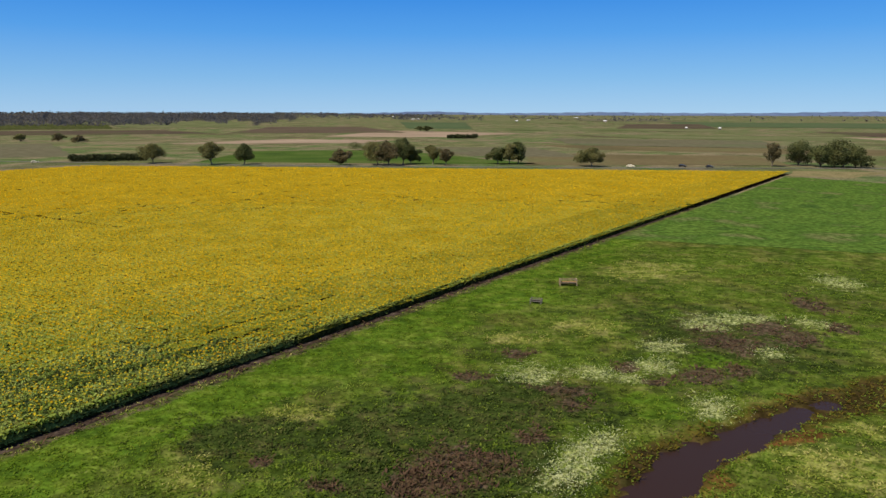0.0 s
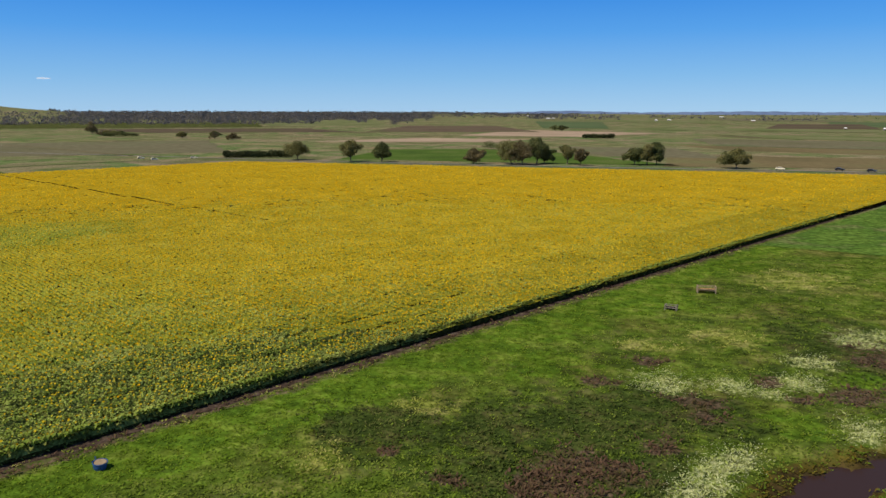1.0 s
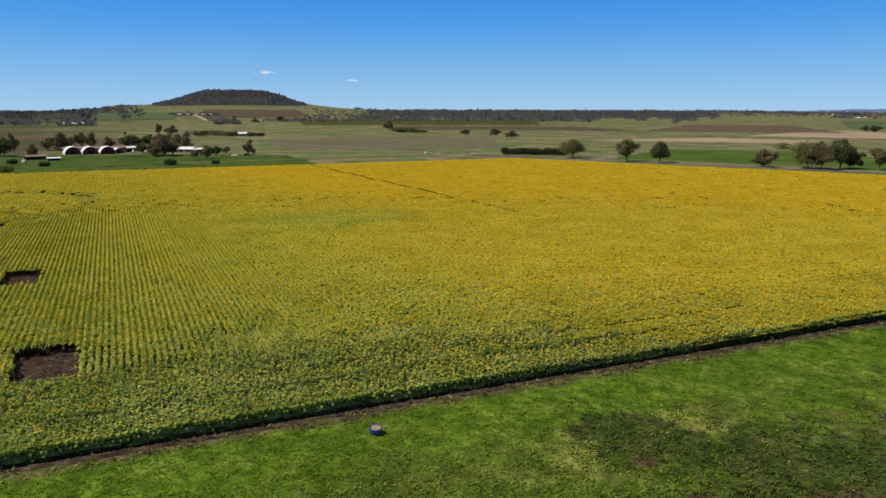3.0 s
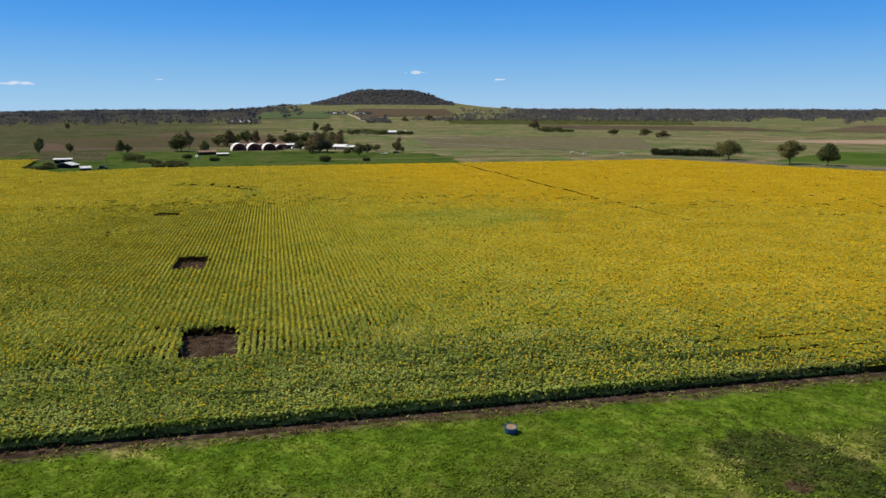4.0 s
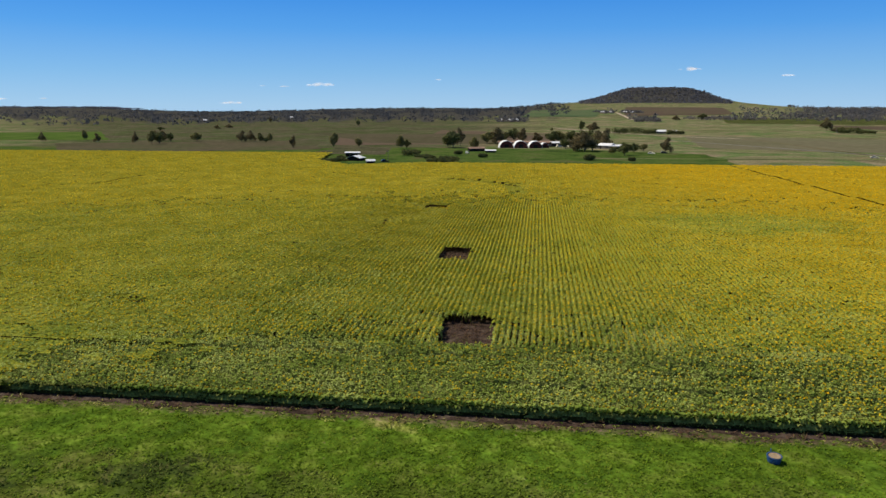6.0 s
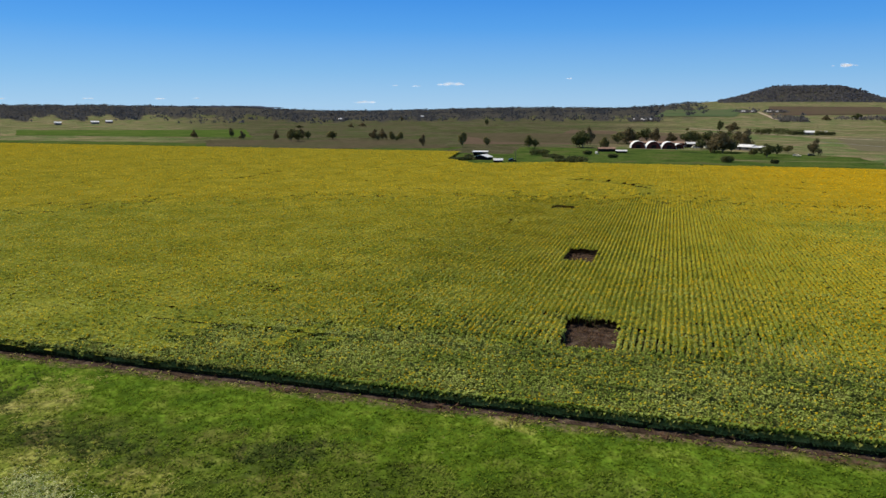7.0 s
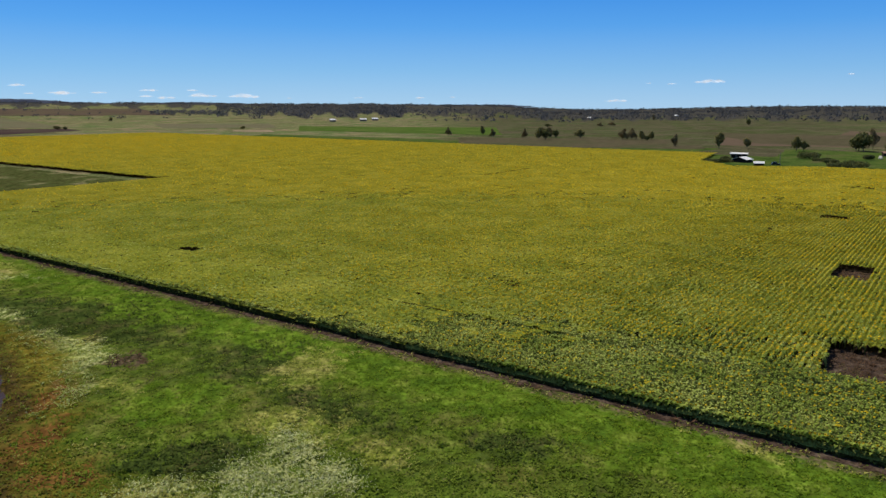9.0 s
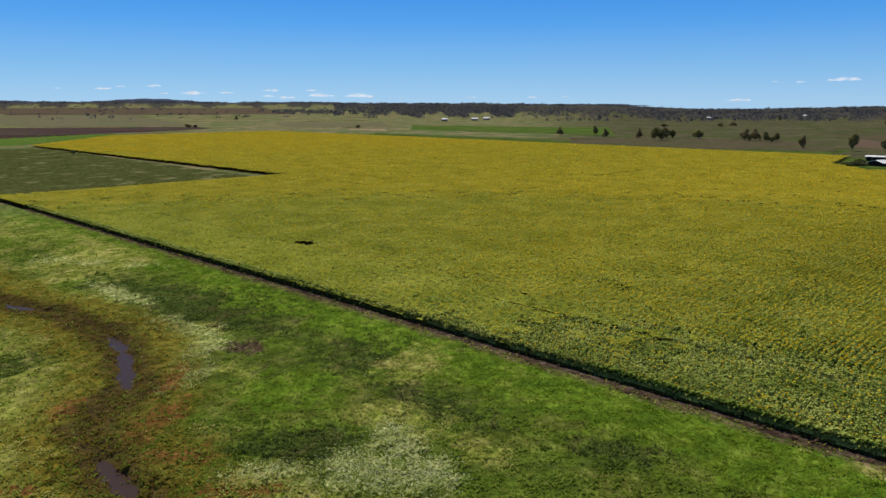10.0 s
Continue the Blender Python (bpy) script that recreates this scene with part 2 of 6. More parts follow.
def creek_width(x, y):
    """Half the width of the bed: broad on one side of the camera, a narrow bog on the other."""
    return np.where(np.asarray(y) > 30, np.where(np.asarray(x) > 24, 1.1, 1.6), 0.3)


def creek_depth(x, y):
    """How far the bed lies under the meadow: it holds water only in its pools."""
    x, y = np.asarray(x, float), np.asarray(y, float)
    deep = np.zeros(x.shape)
    for px, py, size in POOLS:
        deep = np.maximum(deep, 1 - smooth(0.5 * size, 1.3 * size, np.hypot(x - px, y - py)))
    w = creek_width(x, y)
    d = creek_distance(x, y) + np.where(y > 30, 0.7, 0.45) * wobble(x, y, 2.6, 3) + 0.3 * wobble(x, y, 1.0, 5)
    return (0.38 + 0.40 * deep) * (1 - smooth(w * 0.5, w + np.where(y > 30, 2.6, 1.4), d))


# Patches of the meadow: x, y, half length, half width, turn in degrees.
WHITE_PATCHES = [(10, 82, 3.2, 3.4, 0), (21, 80.2, 1.9, 1.9, 0), (17.6, 82.4, 3, 2.3, 0), (25.4, 84.4, 2.4, 3.3, 0), (28.4, 92.4, 3.1, 3.2, 0), (43.1, 105.6, 6.7, 2.9, 0), (37, 102.3, 3.2, 4.3, 0), (52.8, 103.2, 3.3, 2.9, 0), (70.5, 129.2, 4.6, 6.1, 0), (27.8, 71.3, 2.2, 3.4, 0), (11.8, 60, 7.1, 2, -126), (41.5, 88.5, 2.1, 1.9, 0), (-83.3, -45, 2.9, 6.6, 100), (-73.2, -41.3, 2.2, 4.9, 100), (-90.2, -52.2, 9, 2.5, 57), (-127.5, -93.3, 16.1, 3, 84), (-105.8, -71.9, 11.9, 2.5, 56), (-61.6, -15, 2.3, 3.8, 100), (-54.9, -16.3, 5.2, 3.4, 100), (-54.4, -10.9, 2.8, 3.2, 100), (-53.3, -24.1, 2.8, 1.8, 100)]
BROWN_PATCHES = [(46.7, 99.5, 4.7, 5.4, 0), (38.3, 93.1, 4.5, 4.1, 0), (47.8, 94.3, 3.4, 2.7, 0), (37.1, 100.3, 2.8, 2.3, 0), (57.8, 113.4, 2.9, 6.2, 0), (55.7, 100.9, 2.2, 3.2, 0), (34.8, 82.4, 1.5, 3.3, 0), (30.4, 81.1, 3.3, 2.7, 0), (22.1, 84.4, 1.5, 2.5, 0), (24, 79.3, 1.8, 1.7, 0), (13.4, 77, 3.4, 1.9, 0), (3, 81.3, 2.1, 1.9, 0), (9, 89, 2.3, 2, 0), (13.2, 72.3, 1.9, 1.8, 0), (8.8, 64.9, 1.9, 2, 0), (2.2, 59.2, 3.7, 4.4, 0), (-1.8, 56.7, 2.8, 3.8, 0), (-9.8, 55.6, 1.5, 1.1, 0), (-15.9, 59.7, 1.1, 1.1, 0), (-83.5, -39.9, 2.8, 2.7, 100)]
DARK_PATCHES = [(-16.5, 66.5, 5.3, 5.5, 0), (-7.7, 65.5, 6.2, 8.2, 0), (0.9, 69.4, 8.1, 9.1, 0), (9.9, 73.8, 8.6, 8.2, 0), (5.6, 58.7, 7.5, 6.6, 0), (-5.7, 55.8, 6, 4.8, 0), (37.7, 95.6, 13.9, 17.8, 0), (-102.8, -58.9, 29.8, 6.5, 62), (-100.5, -50.4, 12.2, 12.9, 100), (-74, -64.2, 3.9, 8.3, 100), (-59.2, -22.5, 6, 3.9, 100), (-85.2, -23.4, 6.4, 8.5, 100), (-70, -14, 9, 3.4, 51), (-62.3, 4.9, 4.5, 2.6, 72), (-19.7, 64.5, 4.9, 7.4, 48)]
LUSH_PATCHES = [(21.6, 72.7, 4.1, 3.5, 0), (32.9, 86.4, 4.2, 3.5, 0), (15.8, 120.8, 5.7, 8, 0), (-4.4, 86.4, 6.2, 6.3, 0), (-70.9, -29.6, 6.1, 6.6, 100), (-99.5, -29, 9, 7.6, 100), (-72.4, 6, 9.2, 7.4, 100), (-59.4, 18.6, 6.9, 4.1, 100), (-61.6, 23.3, 10.1, 4.7, 48), (-42.3, 39.7, 9.6, 4, 48)]
TAN_PATCHES = [(-21.1, 57.7, 2.4, 3.1, 0), (-14.6, 70.8, 4, 2.1, 0), (38.7, 138.8, 9.8, 8.5, 0), (20.5, 100.9, 4.8, 4.6, 0), (10.3, 95.6, 4.6, 2.5, 0), (33.7, 58.7, 5.3, 4.6, 0), (40, 66.7, 3.3, 2.1, 0), (-82, -69, 5.2, 9.3, 100), (-65.1, -54.2, 3.6, 4.9, 100), (-54.5, -46.5, 3.5, 5.1, 100), (-123.4, -93.6, 12.9, 7.9, 100), (-80.2, -16.7, 3, 5.3, 100), (-66, -19.4, 2.5, 2, 100), (-85.5, -48.6, 4.4, 7.6, 100), (-83, -17.2, 3.6, 7.1, 72), (-65.4, -15.4, 5.2, 4.5, 72), (-61.5, 25.9, 3.3, 0.9, 36), (-62.3, 26.5, 2.7, 1.3, 72), (-60.1, -7, 2.5, 3.3, 100)]

RUSTY_PATCHES = [(-71.6, -43.1, 1.6, 5.5, 100), (-62.6, -38.9, 2.5, 4, 100), (-57.6, -38.5, 2.1, 1.8, 100), (-54.6, -32.9, 2.9, 2.4, 100), (-50.2, -26, 3.1, 1.3, 100), (-51.3, -22.7, 2.7, 0.9, 100), (42.9, 74.1, 5.4, 2.5, 0), (32.9, 65.5, 4.8, 2.2, 0), (21.1, 61.9, 3, 1.2, 0), (22.5, 57.2, 1.4, 2.5, 0), (-63, -48.8, 1.7, 3.2, 100), (-47.4, -42.4, 1.3, 1, 100)]


def in_patches(x, y, patches):
    best = np.zeros(np.shape(x))
    for px, py, a, b, turn in patches:
        c, s = math.cos(radians(turn)), math.sin(radians(turn))
        dx, dy = x - px, y - py
        d = np.hypot((dx * c + dy * s) / a, (dy * c - dx * s) / b) + 0.42 * wobble(x, y, 3.0, a) + 0.42 * wobble(x, y, 1.1, b)
        best = np.maximum(best, 1 - smooth(0.45, 1.3, d))
    return best


def streaks(x, y):
    """Paler, drier stretches of the boggy side of the meadow."""
    az, v = np.degrees(np.arctan2(-x, y)), x * VDIR[0] + y * VDIR[1]
    u = x * UDIR[0] + y * UDIR[1]
    side = v - np.interp(u, [-178, -126, -89, -54], [29.6, 31.6, 35.6, 20.7])
    edge = np.maximum(1 - smooth(8, 15, side + 3 * wobble(x, y, 7.0, 4)), smooth(-118, -140, u))
    far = edge * smooth(88, 104, az) * (1 - smooth(61, 66, v)) * (az < 150) * (1 - 0.8 * in_patches(x, y, DARK_PATCHES)) * (creek_distance(x, y) > 4)
    return 0.9 * far * smooth(-0.55, 0.25, wobble(x, y, 16.0, 9) + 0.5 * wobble(x, y, 5.0, 3)) * (1 - smooth(150, 320, np.hypot(x, y)))


# Bearing from, to, range from, to of the woods on the plain's edge and on the ridges.
WOODED = [(10, 38.5, 1750, 4800), (0, 12, 3000, 4800), (53, 86, 1500, 4800), (94, 107, 1600, 3600), (84, 133, 2750, 4800), (80, 96, 2300, 4800), (82, 101, 1750, 4800)]


def wooded(x, y):
    """How much of the ground lies under trees; its colour there is matched to the dark woods."""
    r, az = np.hypot(x, y), np.degrees(np.arctan2(-x, y))
    best = np.zeros(np.shape(x))
    for b0, b1, r0, r1 in WOODED:
        near = r0 * (1.15 + 0.16 * np.sin(az * 1.9 + b0) + 0.10 * np.sin(az * 5.3))
        best = np.maximum(best, smooth(b0 - 1.0, b0 + 4, az) * (1 - smooth(b1 - 4, b1 + 1.0, az)) * smooth(near * 0.94, near * 1.08, r) * (r < r1 + 200))
    hill = away(HILL_BEARING, HILL_RANGE)
    best = np.maximum(best, 1 - smooth(330, 400, np.hypot(x - hill.x, y - hill.y)))
    return 0.95 * best


# ---- the ground ----


def ground_material():
    """Meadow and pasture; the mesh carries where it is lush, pale, brown, dark or muddy, noise breaks it up."""
    m = bpy.data.materials.new("meadow")
    m.use_nodes = True
    t = m.node_tree
    b = t.nodes["Principled BSDF"]
    b.inputs["Roughness"].default_value, b.inputs["Specular IOR Level"].default_value = 1.0, 0.0
    geo = t.nodes.new("ShaderNodeNewGeometry")

    def noise_at(scale, detail=5.0):
        n = t.nodes.new("ShaderNodeTexNoise")
        n.inputs["Scale"].default_value, n.inputs["Detail"].default_value = scale, detail
        t.links.new(geo.outputs["Position"], n.inputs["Vector"])
        return n.outputs["Fac"]

    def ramp(source, colours, low=0.35, high=0.65):
        r = t.nodes.new("ShaderNodeValToRGB")
        e = r.color_ramp.elements
        while len(e) < len(colours):
            e.new(0.5)
        for k, c in enumerate(colours):
            e[k].position, e[k].color = low + (high - low) * k / (len(colours) - 1), (*c, 1)
        t.links.new(source, r.inputs[0])
        return r.outputs[0]

    small, middle, large, huge = noise_at(2.2, 6), noise_at(0.28), noise_at(0.05), noise_at(0.008, 9)
    # Pasture tones, with extra blue for the haze over far ground.
    pasture = ramp(huge, [(0.100, 0.088, 0.050), (0.100, 0.124, 0.044), (0.156, 0.138, 0.078), (0.078, 0.120, 0.038), (0.186, 0.150, 0.094), (0.094, 0.106, 0.044), (0.122, 0.132, 0.056)], 0.34, 0.66)
    dry = t.nodes.new("ShaderNodeMix")
    dry.data_type = "RGBA"
    t.links.new(ramp(noise_at(0.022, 6), [(0, 0, 0), (0.75, 0.75, 0.75)], 0.56, 0.66), dry.inputs["Factor"])
    t.links.new(pasture, dry.inputs["A"])
    dry.inputs["B"].default_value = (0.20, 0.16, 0.09, 1)
    pasture = dry.outputs["Result"]
    olive = ramp(middle, [(0.062, 0.074, 0.015), (0.094, 0.104, 0.021), (0.134, 0.134, 0.036)])
    grass = ramp(middle, [(0.046, 0.072, 0.010), (0.070, 0.108, 0.013), (0.110, 0.134, 0.026)])
    either = t.nodes.new("ShaderNodeMix")
    either.data_type = "RGBA"
    t.links.new(ramp(noise_at(0.11), [(0, 0, 0), (1, 1, 1)], 0.48, 0.64), either.inputs["Factor"])
    t.links.new(grass, either.inputs["A"])
    t.links.new(olive, either.inputs["B"])
    grass = either.outputs["Result"]
    layers = {"meadow": grass, "dark": ramp(middle, [(0.026, 0.040, 0.009), (0.043, 0.062, 0.013), (0.064, 0.064, 0.022)]),
              "lush": ramp(middle, [(0.046, 0.084, 0.009), (0.071, 0.121, 0.011), (0.108, 0.149, 0.020)]),
              "fallow": ramp(huge, [(0.056, 0.060, 0.030), (0.080, 0.070, 0.044), (0.050, 0.066, 0.024), (0.086, 0.074, 0.048), (0.058, 0.072, 0.030)], 0.36, 0.64),
              "tan": ramp(middle, [(0.102, 0.132, 0.019), (0.162, 0.180, 0.036), (0.240, 0.228, 0.072)]),
              "brown": ramp(small, [(0.050, 0.048, 0.022), (0.078, 0.056, 0.036), (0.096, 0.068, 0.046)]),
              "white": ramp(small, [(0.120, 0.150, 0.034), (0.240, 0.265, 0.095), (0.370, 0.375, 0.180)]),
              "wood": ramp(large, [(0.040, 0.042, 0.042), (0.054, 0.050, 0.046), (0.048, 0.050, 0.036)]),
              "sedge": ramp(middle, [(0.070, 0.062, 0.010), (0.115, 0.092, 0.014), (0.085, 0.088, 0.014), (0.130, 0.098, 0.020)]),
              "rusty": ramp(middle, [(0.085, 0.044, 0.014), (0.135, 0.066, 0.020), (0.080, 0.062, 0.014)]),
              "mud": ramp(middle, [(0.030, 0.023, 0.011), (0.055, 0.038, 0.013), (0.042, 0.040, 0.011)])}
    rough = t.nodes.new("ShaderNodeMath")
    rough.operation = "MULTIPLY_ADD"
    rough.inputs[1].default_value = 0.9
    t.links.new(noise_at(0.8, 4), rough.inputs[0])
    t.links.new(small, rough.inputs[2])
    out = pasture
    for key, colour in layers.items():
        a = t.nodes.new("ShaderNodeAttribute")
        a.attribute_name = key
        jag = t.nodes.new("ShaderNodeMath")
        jag.operation = "MULTIPLY_ADD"
        t.links.new(rough.outputs[0], jag.inputs[0])
        jag.inputs[1].default_value = 0.95
        add = t.nodes.new("ShaderNodeMath")
        add.operation = "SUBTRACT"
        t.links.new(a.outputs["Fac"], add.inputs[0])
        add.inputs[1].default_value = 0.9
        t.links.new(add.outputs[0], jag.inputs[2])
        edge = t.nodes.new("ShaderNodeMapRange")
        edge.inputs[1].default_value, edge.inputs[2].default_value = 0.22, 0.78
        t.links.new(jag.outputs[0], edge.inputs[0])
        mix = t.nodes.new("ShaderNodeMix")
        mix.data_type = "RGBA"
        t.links.new(edge.outputs[0], mix.inputs["Factor"])
        t.links.new(out, mix.inputs["A"])
        t.links.new(colour, mix.inputs["B"])
        out = mix.outputs["Result"]
    vary = t.nodes.new("ShaderNodeMapRange")
    vary.inputs[1].default_value, vary.inputs[2].default_value = 0.3, 0.7
    vary.inputs[3].default_value, vary.inputs[4].default_value = 0.68, 1.34
    t.links.new(small, vary.inputs[0])
    mul = t.nodes.new("ShaderNodeVectorMath")
    mul.operation = "SCALE"
    t.links.new(out, mul.inputs[0])
    t.links.new(vary.outputs[0], mul.inputs["Scale"])
    clumps = t.nodes.new("ShaderNodeMapRange")
    clumps.inputs[1].default_value, clumps.inputs[2].default_value = 0.35, 0.65
    clumps.inputs[3].default_value, clumps.inputs[4].default_value = 0.66, 1.32
    t.links.new(noise_at(0.75, 3), clumps.inputs[0])
    mottled = t.nodes.new("ShaderNodeVectorMath")
    mottled.operation = "SCALE"
    t.links.new(mul.outputs[0], mottled.inputs[0])
    t.links.new(clumps.outputs[0], mottled.inputs["Scale"])
    wide = t.nodes.new("ShaderNodeMapRange")
    wide.inputs[1].default_value, wide.inputs[2].default_value = 0.3, 0.7
    wide.inputs[3].default_value, wide.inputs[4].default_value = 0.8, 1.2
    t.links.new(large, wide.inputs[0])
    mul2 = t.nodes.new("ShaderNodeVectorMath")
    mul2.operation = "SCALE"
    t.links.new(mottled.outputs[0], mul2.inputs[0])
    t.links.new(wide.outputs[0], mul2.inputs["Scale"])
    t.links.new(mul2.outputs[0], b.inputs["Base Color"])
    bp = t.nodes.new("ShaderNodeBump")
    bp.inputs["Strength"].default_value, bp.inputs["Distance"].default_value = 0.9, 0.16
    t.links.new(small, bp.inputs["Height"])
    t.links.new(bp.outputs[0], b.inputs["Normal"])
    return m


def build_ground():
    az = np.concatenate([np.arange(-40, 108, 0.5), np.arange(108, 140, 0.36), np.arange(140, 320, 4.0)])
    rings = np.concatenate([[0.02], np.arange(4, 44, 4.0), np.arange(44, 112, 0.6), np.arange(112, 150, 1.0), 150 * 1.04 ** np.arange(0, 90)])
    rings = np.append(rings[rings < 4900], 4950.0)
    a, r = np.meshgrid(np.radians(az), rings)
    x, y = -r * np.sin(a), r * np.cos(a)
    x[0] += 1.3
    y[0] += 0.7
    z = land(x, y) + 0.10 * wobble(x, y, 4.0) * (1 - smooth(140, 200, r)) * (1 - smooth(58, 65, x * VDIR[0] + y * VDIR[1])) - creek_depth(x, y) * (r < 200)
    n, k = len(rings), len(az)
    verts = np.stack([x, y, z], -1).reshape(-1, 3)
    i, j = np.meshgrid(np.arange(n - 1), np.arange(k), indexing="ij")
    jj = (j + 1) % k
    quads = np.stack([i * k + j, (i + 1) * k + j, (i + 1) * k + jj, i * k + jj], -1).reshape(-1, 4)
    me = mesh_of("ground", verts, quads[:, ::-1], [ground_material()], smooth=True)
    X, Y = verts[:, 0], verts[:, 1]
    R, BEARING = np.hypot(X, Y), np.degrees(np.arctan2(-X, Y))
    v = X * VDIR[0] + Y * VDIR[1]
    near = 1 - smooth(150, 330, R)
    dist = creek_distance(X, Y)
    wid = creek_width(X, Y)
    tangle = 0.3 * wobble(X, Y, 9.0, 2) + 0.2 * wobble(X, Y, 3.5, 4)
    masks = {"meadow": np.where(v < 75, near, 0),
             "lush": np.where(v < 75, np.maximum(smooth(53, 60, v + 12 * tangle) * near * 0.9, in_patches(X, Y, LUSH_PATCHES)), 0),
             "dark": np.maximum(in_patches(X, Y, DARK_PATCHES), np.where(v < 66, near * (1 - 0.7 * smooth(50, 62, v)) * np.maximum(0.5 * smooth(0.0, 0.5, wobble(X, Y, 13.0, 11)), 0.55 * smooth(0.15, 0.5, wobble(X, Y, 5.0, 3) + 0.4 * wobble(X, Y, 1.9, 8))), 0)),
             "fallow": 0.9 * smooth(47, 67, BEARING + 2.5 * np.sin(R / 55)) * (1 - smooth(84, 98, BEARING)) * smooth(400, 470, R),
             "tan": np.maximum(0.7 * in_patches(X, Y, TAN_PATCHES), streaks(X, Y)),
             "brown": np.maximum(0.85 * in_patches(X, Y, BROWN_PATCHES), 0.62 * smooth(64.8, 66.6, v + 0.7 * wobble(X, Y, 5.0, 2)) * (v < 70) * near), "white": 0.56 * in_patches(X, Y, WHITE_PATCHES),
             "wood": wooded(X, Y), "sedge": 0.95 * (1 - smooth(wid + np.where(Y > 30, 0.8, 4.0), wid + np.where(Y > 30, 3.6, 12.0), dist + np.where(Y > 30, 2.2, 4.0) * tangle)) * (R < 250),
             "rusty": in_patches(X, Y, RUSTY_PATCHES), "mud": 0.95 * (1 - smooth(wid + 0.6, wid + np.where(Y > 30, 3.0, 4.6), dist + 3.5 * tangle)) * (R < 250)}
    for key, value in masks.items():
        at = me.attributes.new(key, "FLOAT", "POINT")
        at.data.foreach_set("value", np.asarray(value, np.float32))
    return tagged(new("ground", me), "green meadow and wide farmland reaching to the horizon", "ground", kind="structure")


build_ground()


def sheet(name, corners, mat, label, lift=0.12, n=24, category="paddock"):
    """A four-cornered piece of farmland laid on the ground."""
    s, t = np.meshgrid(np.linspace(0, 1, n), np.linspace(0, 1, n))
    c = [np.array(p, float) for p in corners]
    xy = (np.multiply.outer((1 - s) * (1 - t), c[0]) + np.multiply.outer(s * (1 - t), c[1]) + np.multiply.outer(s * t, c[2]) + np.multiply.outer((1 - s) * t, c[3])).reshape(-1, 2)
    edge = 2.0 * wobble(xy[:, 0], xy[:, 1], 30.0, 1)
    xy = xy + np.stack([edge, edge], -1)
    z = land(xy[:, 0], xy[:, 1]) + lift + 0.0003 * np.clip(np.hypot(xy[:, 0], xy[:, 1]) - 600, 0, None)
    i, j = np.meshgrid(np.arange(n - 1), np.arange(n - 1), indexing="ij")
    q = np.stack([i * n + j, i * n + j + 1, (i + 1) * n + j + 1, (i + 1) * n + j], -1).reshape(-1, 4)
    me = mesh_of(name, np.column_stack([xy, z]), q, [mat], smooth=True)
    return tagged(new(name, me), label, category, kind="structure")


def ribbon(name, points, width, mat, label, lift=0.2, category="road", step=6.0, ragged=0.0):
    """A road or a strip along a line of the plan."""
    pts = [np.array(p, float) for p in points]
    dense = []
    for a, b in zip(pts, pts[1:]):
        k = max(2, int(np.linalg.norm(b - a) / step))
        dense += [a + (b - a) * i / k for i in range(k)]
    dense.append(pts[-1])
    dense = np.array(dense)
    for _ in range(6):
        dense[1:-1] = (dense[:-2] + 2 * dense[1:-1] + dense[2:]) / 4
    tang = np.gradient(dense, axis=0)
    side = np.stack([-tang[:, 1], tang[:, 0]], -1) / np.linalg.norm(tang, axis=1)[:, None]
    rag = [1 + ragged * wobble(dense[:, 0], dense[:, 1], 2.0 + k, 3 + k)[:, None] for k in (0, 1)]
    l, r = dense + side * width / 2 * rag[0], dense - side * width / 2 * rag[1]
    both = np.concatenate([l, r])
    z = land(both[:, 0], both[:, 1]) + lift + 0.0004 * np.clip(np.hypot(both[:, 0], both[:, 1]) - 600, 0, None)
    n = len(dense)
    i = np.arange(n - 1)
    me = mesh_of(name, np.column_stack([both, z]), np.stack([i, i + n, i + n + 1, i + 1], -1), [mat])
    return tagged(new(name, me), label, category, kind="structure")


PADDOCK_GREEN = material("paddock_green", [(0.044, 0.076, 0.018), (0.060, 0.100, 0.020), (0.085, 0.110, 0.032)], 0.03, 0.8, 0.9, bump=0.2)
# Distant green whose colour is greyed for haze.
HAZY_GREEN = material("hazy_green_pasture", [(0.058, 0.086, 0.042), (0.076, 0.106, 0.050), (0.084, 0.098, 0.052)], 0.008, 0.2, 0.95, spread=0.15)
PADDOCK_TAN = material("paddock_tan", [(0.24, 0.18, 0.125), (0.29, 0.215, 0.155), (0.33, 0.25, 0.18)], 0.01, 0.2, 0.95, spread=0.12)
PADDOCK_BROWN = material("paddock_brown", [(0.105, 0.088, 0.045), (0.135, 0.106, 0.056), (0.125, 0.12, 0.055)], 0.012, 0.2, 0.95, spread=0.15)
PADDOCK_RED = material("ploughed_red", [(0.084, 0.064, 0.046), (0.104, 0.076, 0.056), (0.088, 0.082, 0.044)], 0.012, 0.2, 0.95, spread=0.15)
PADDOCK_PURPLE = material("ploughed_dark", [(0.068, 0.052, 0.040), (0.088, 0.066, 0.048), (0.080, 0.076, 0.040)], 0.012, 0.2, 0.95, spread=0.15)
PADDOCK_DRY = material("dry_pasture", [(0.034, 0.046, 0.013), (0.058, 0.062, 0.021), (0.048, 0.062, 0.018), (0.135, 0.125, 0.060)], 0.09, 0.5, 0.95, bump=0.3, spread=0.5)

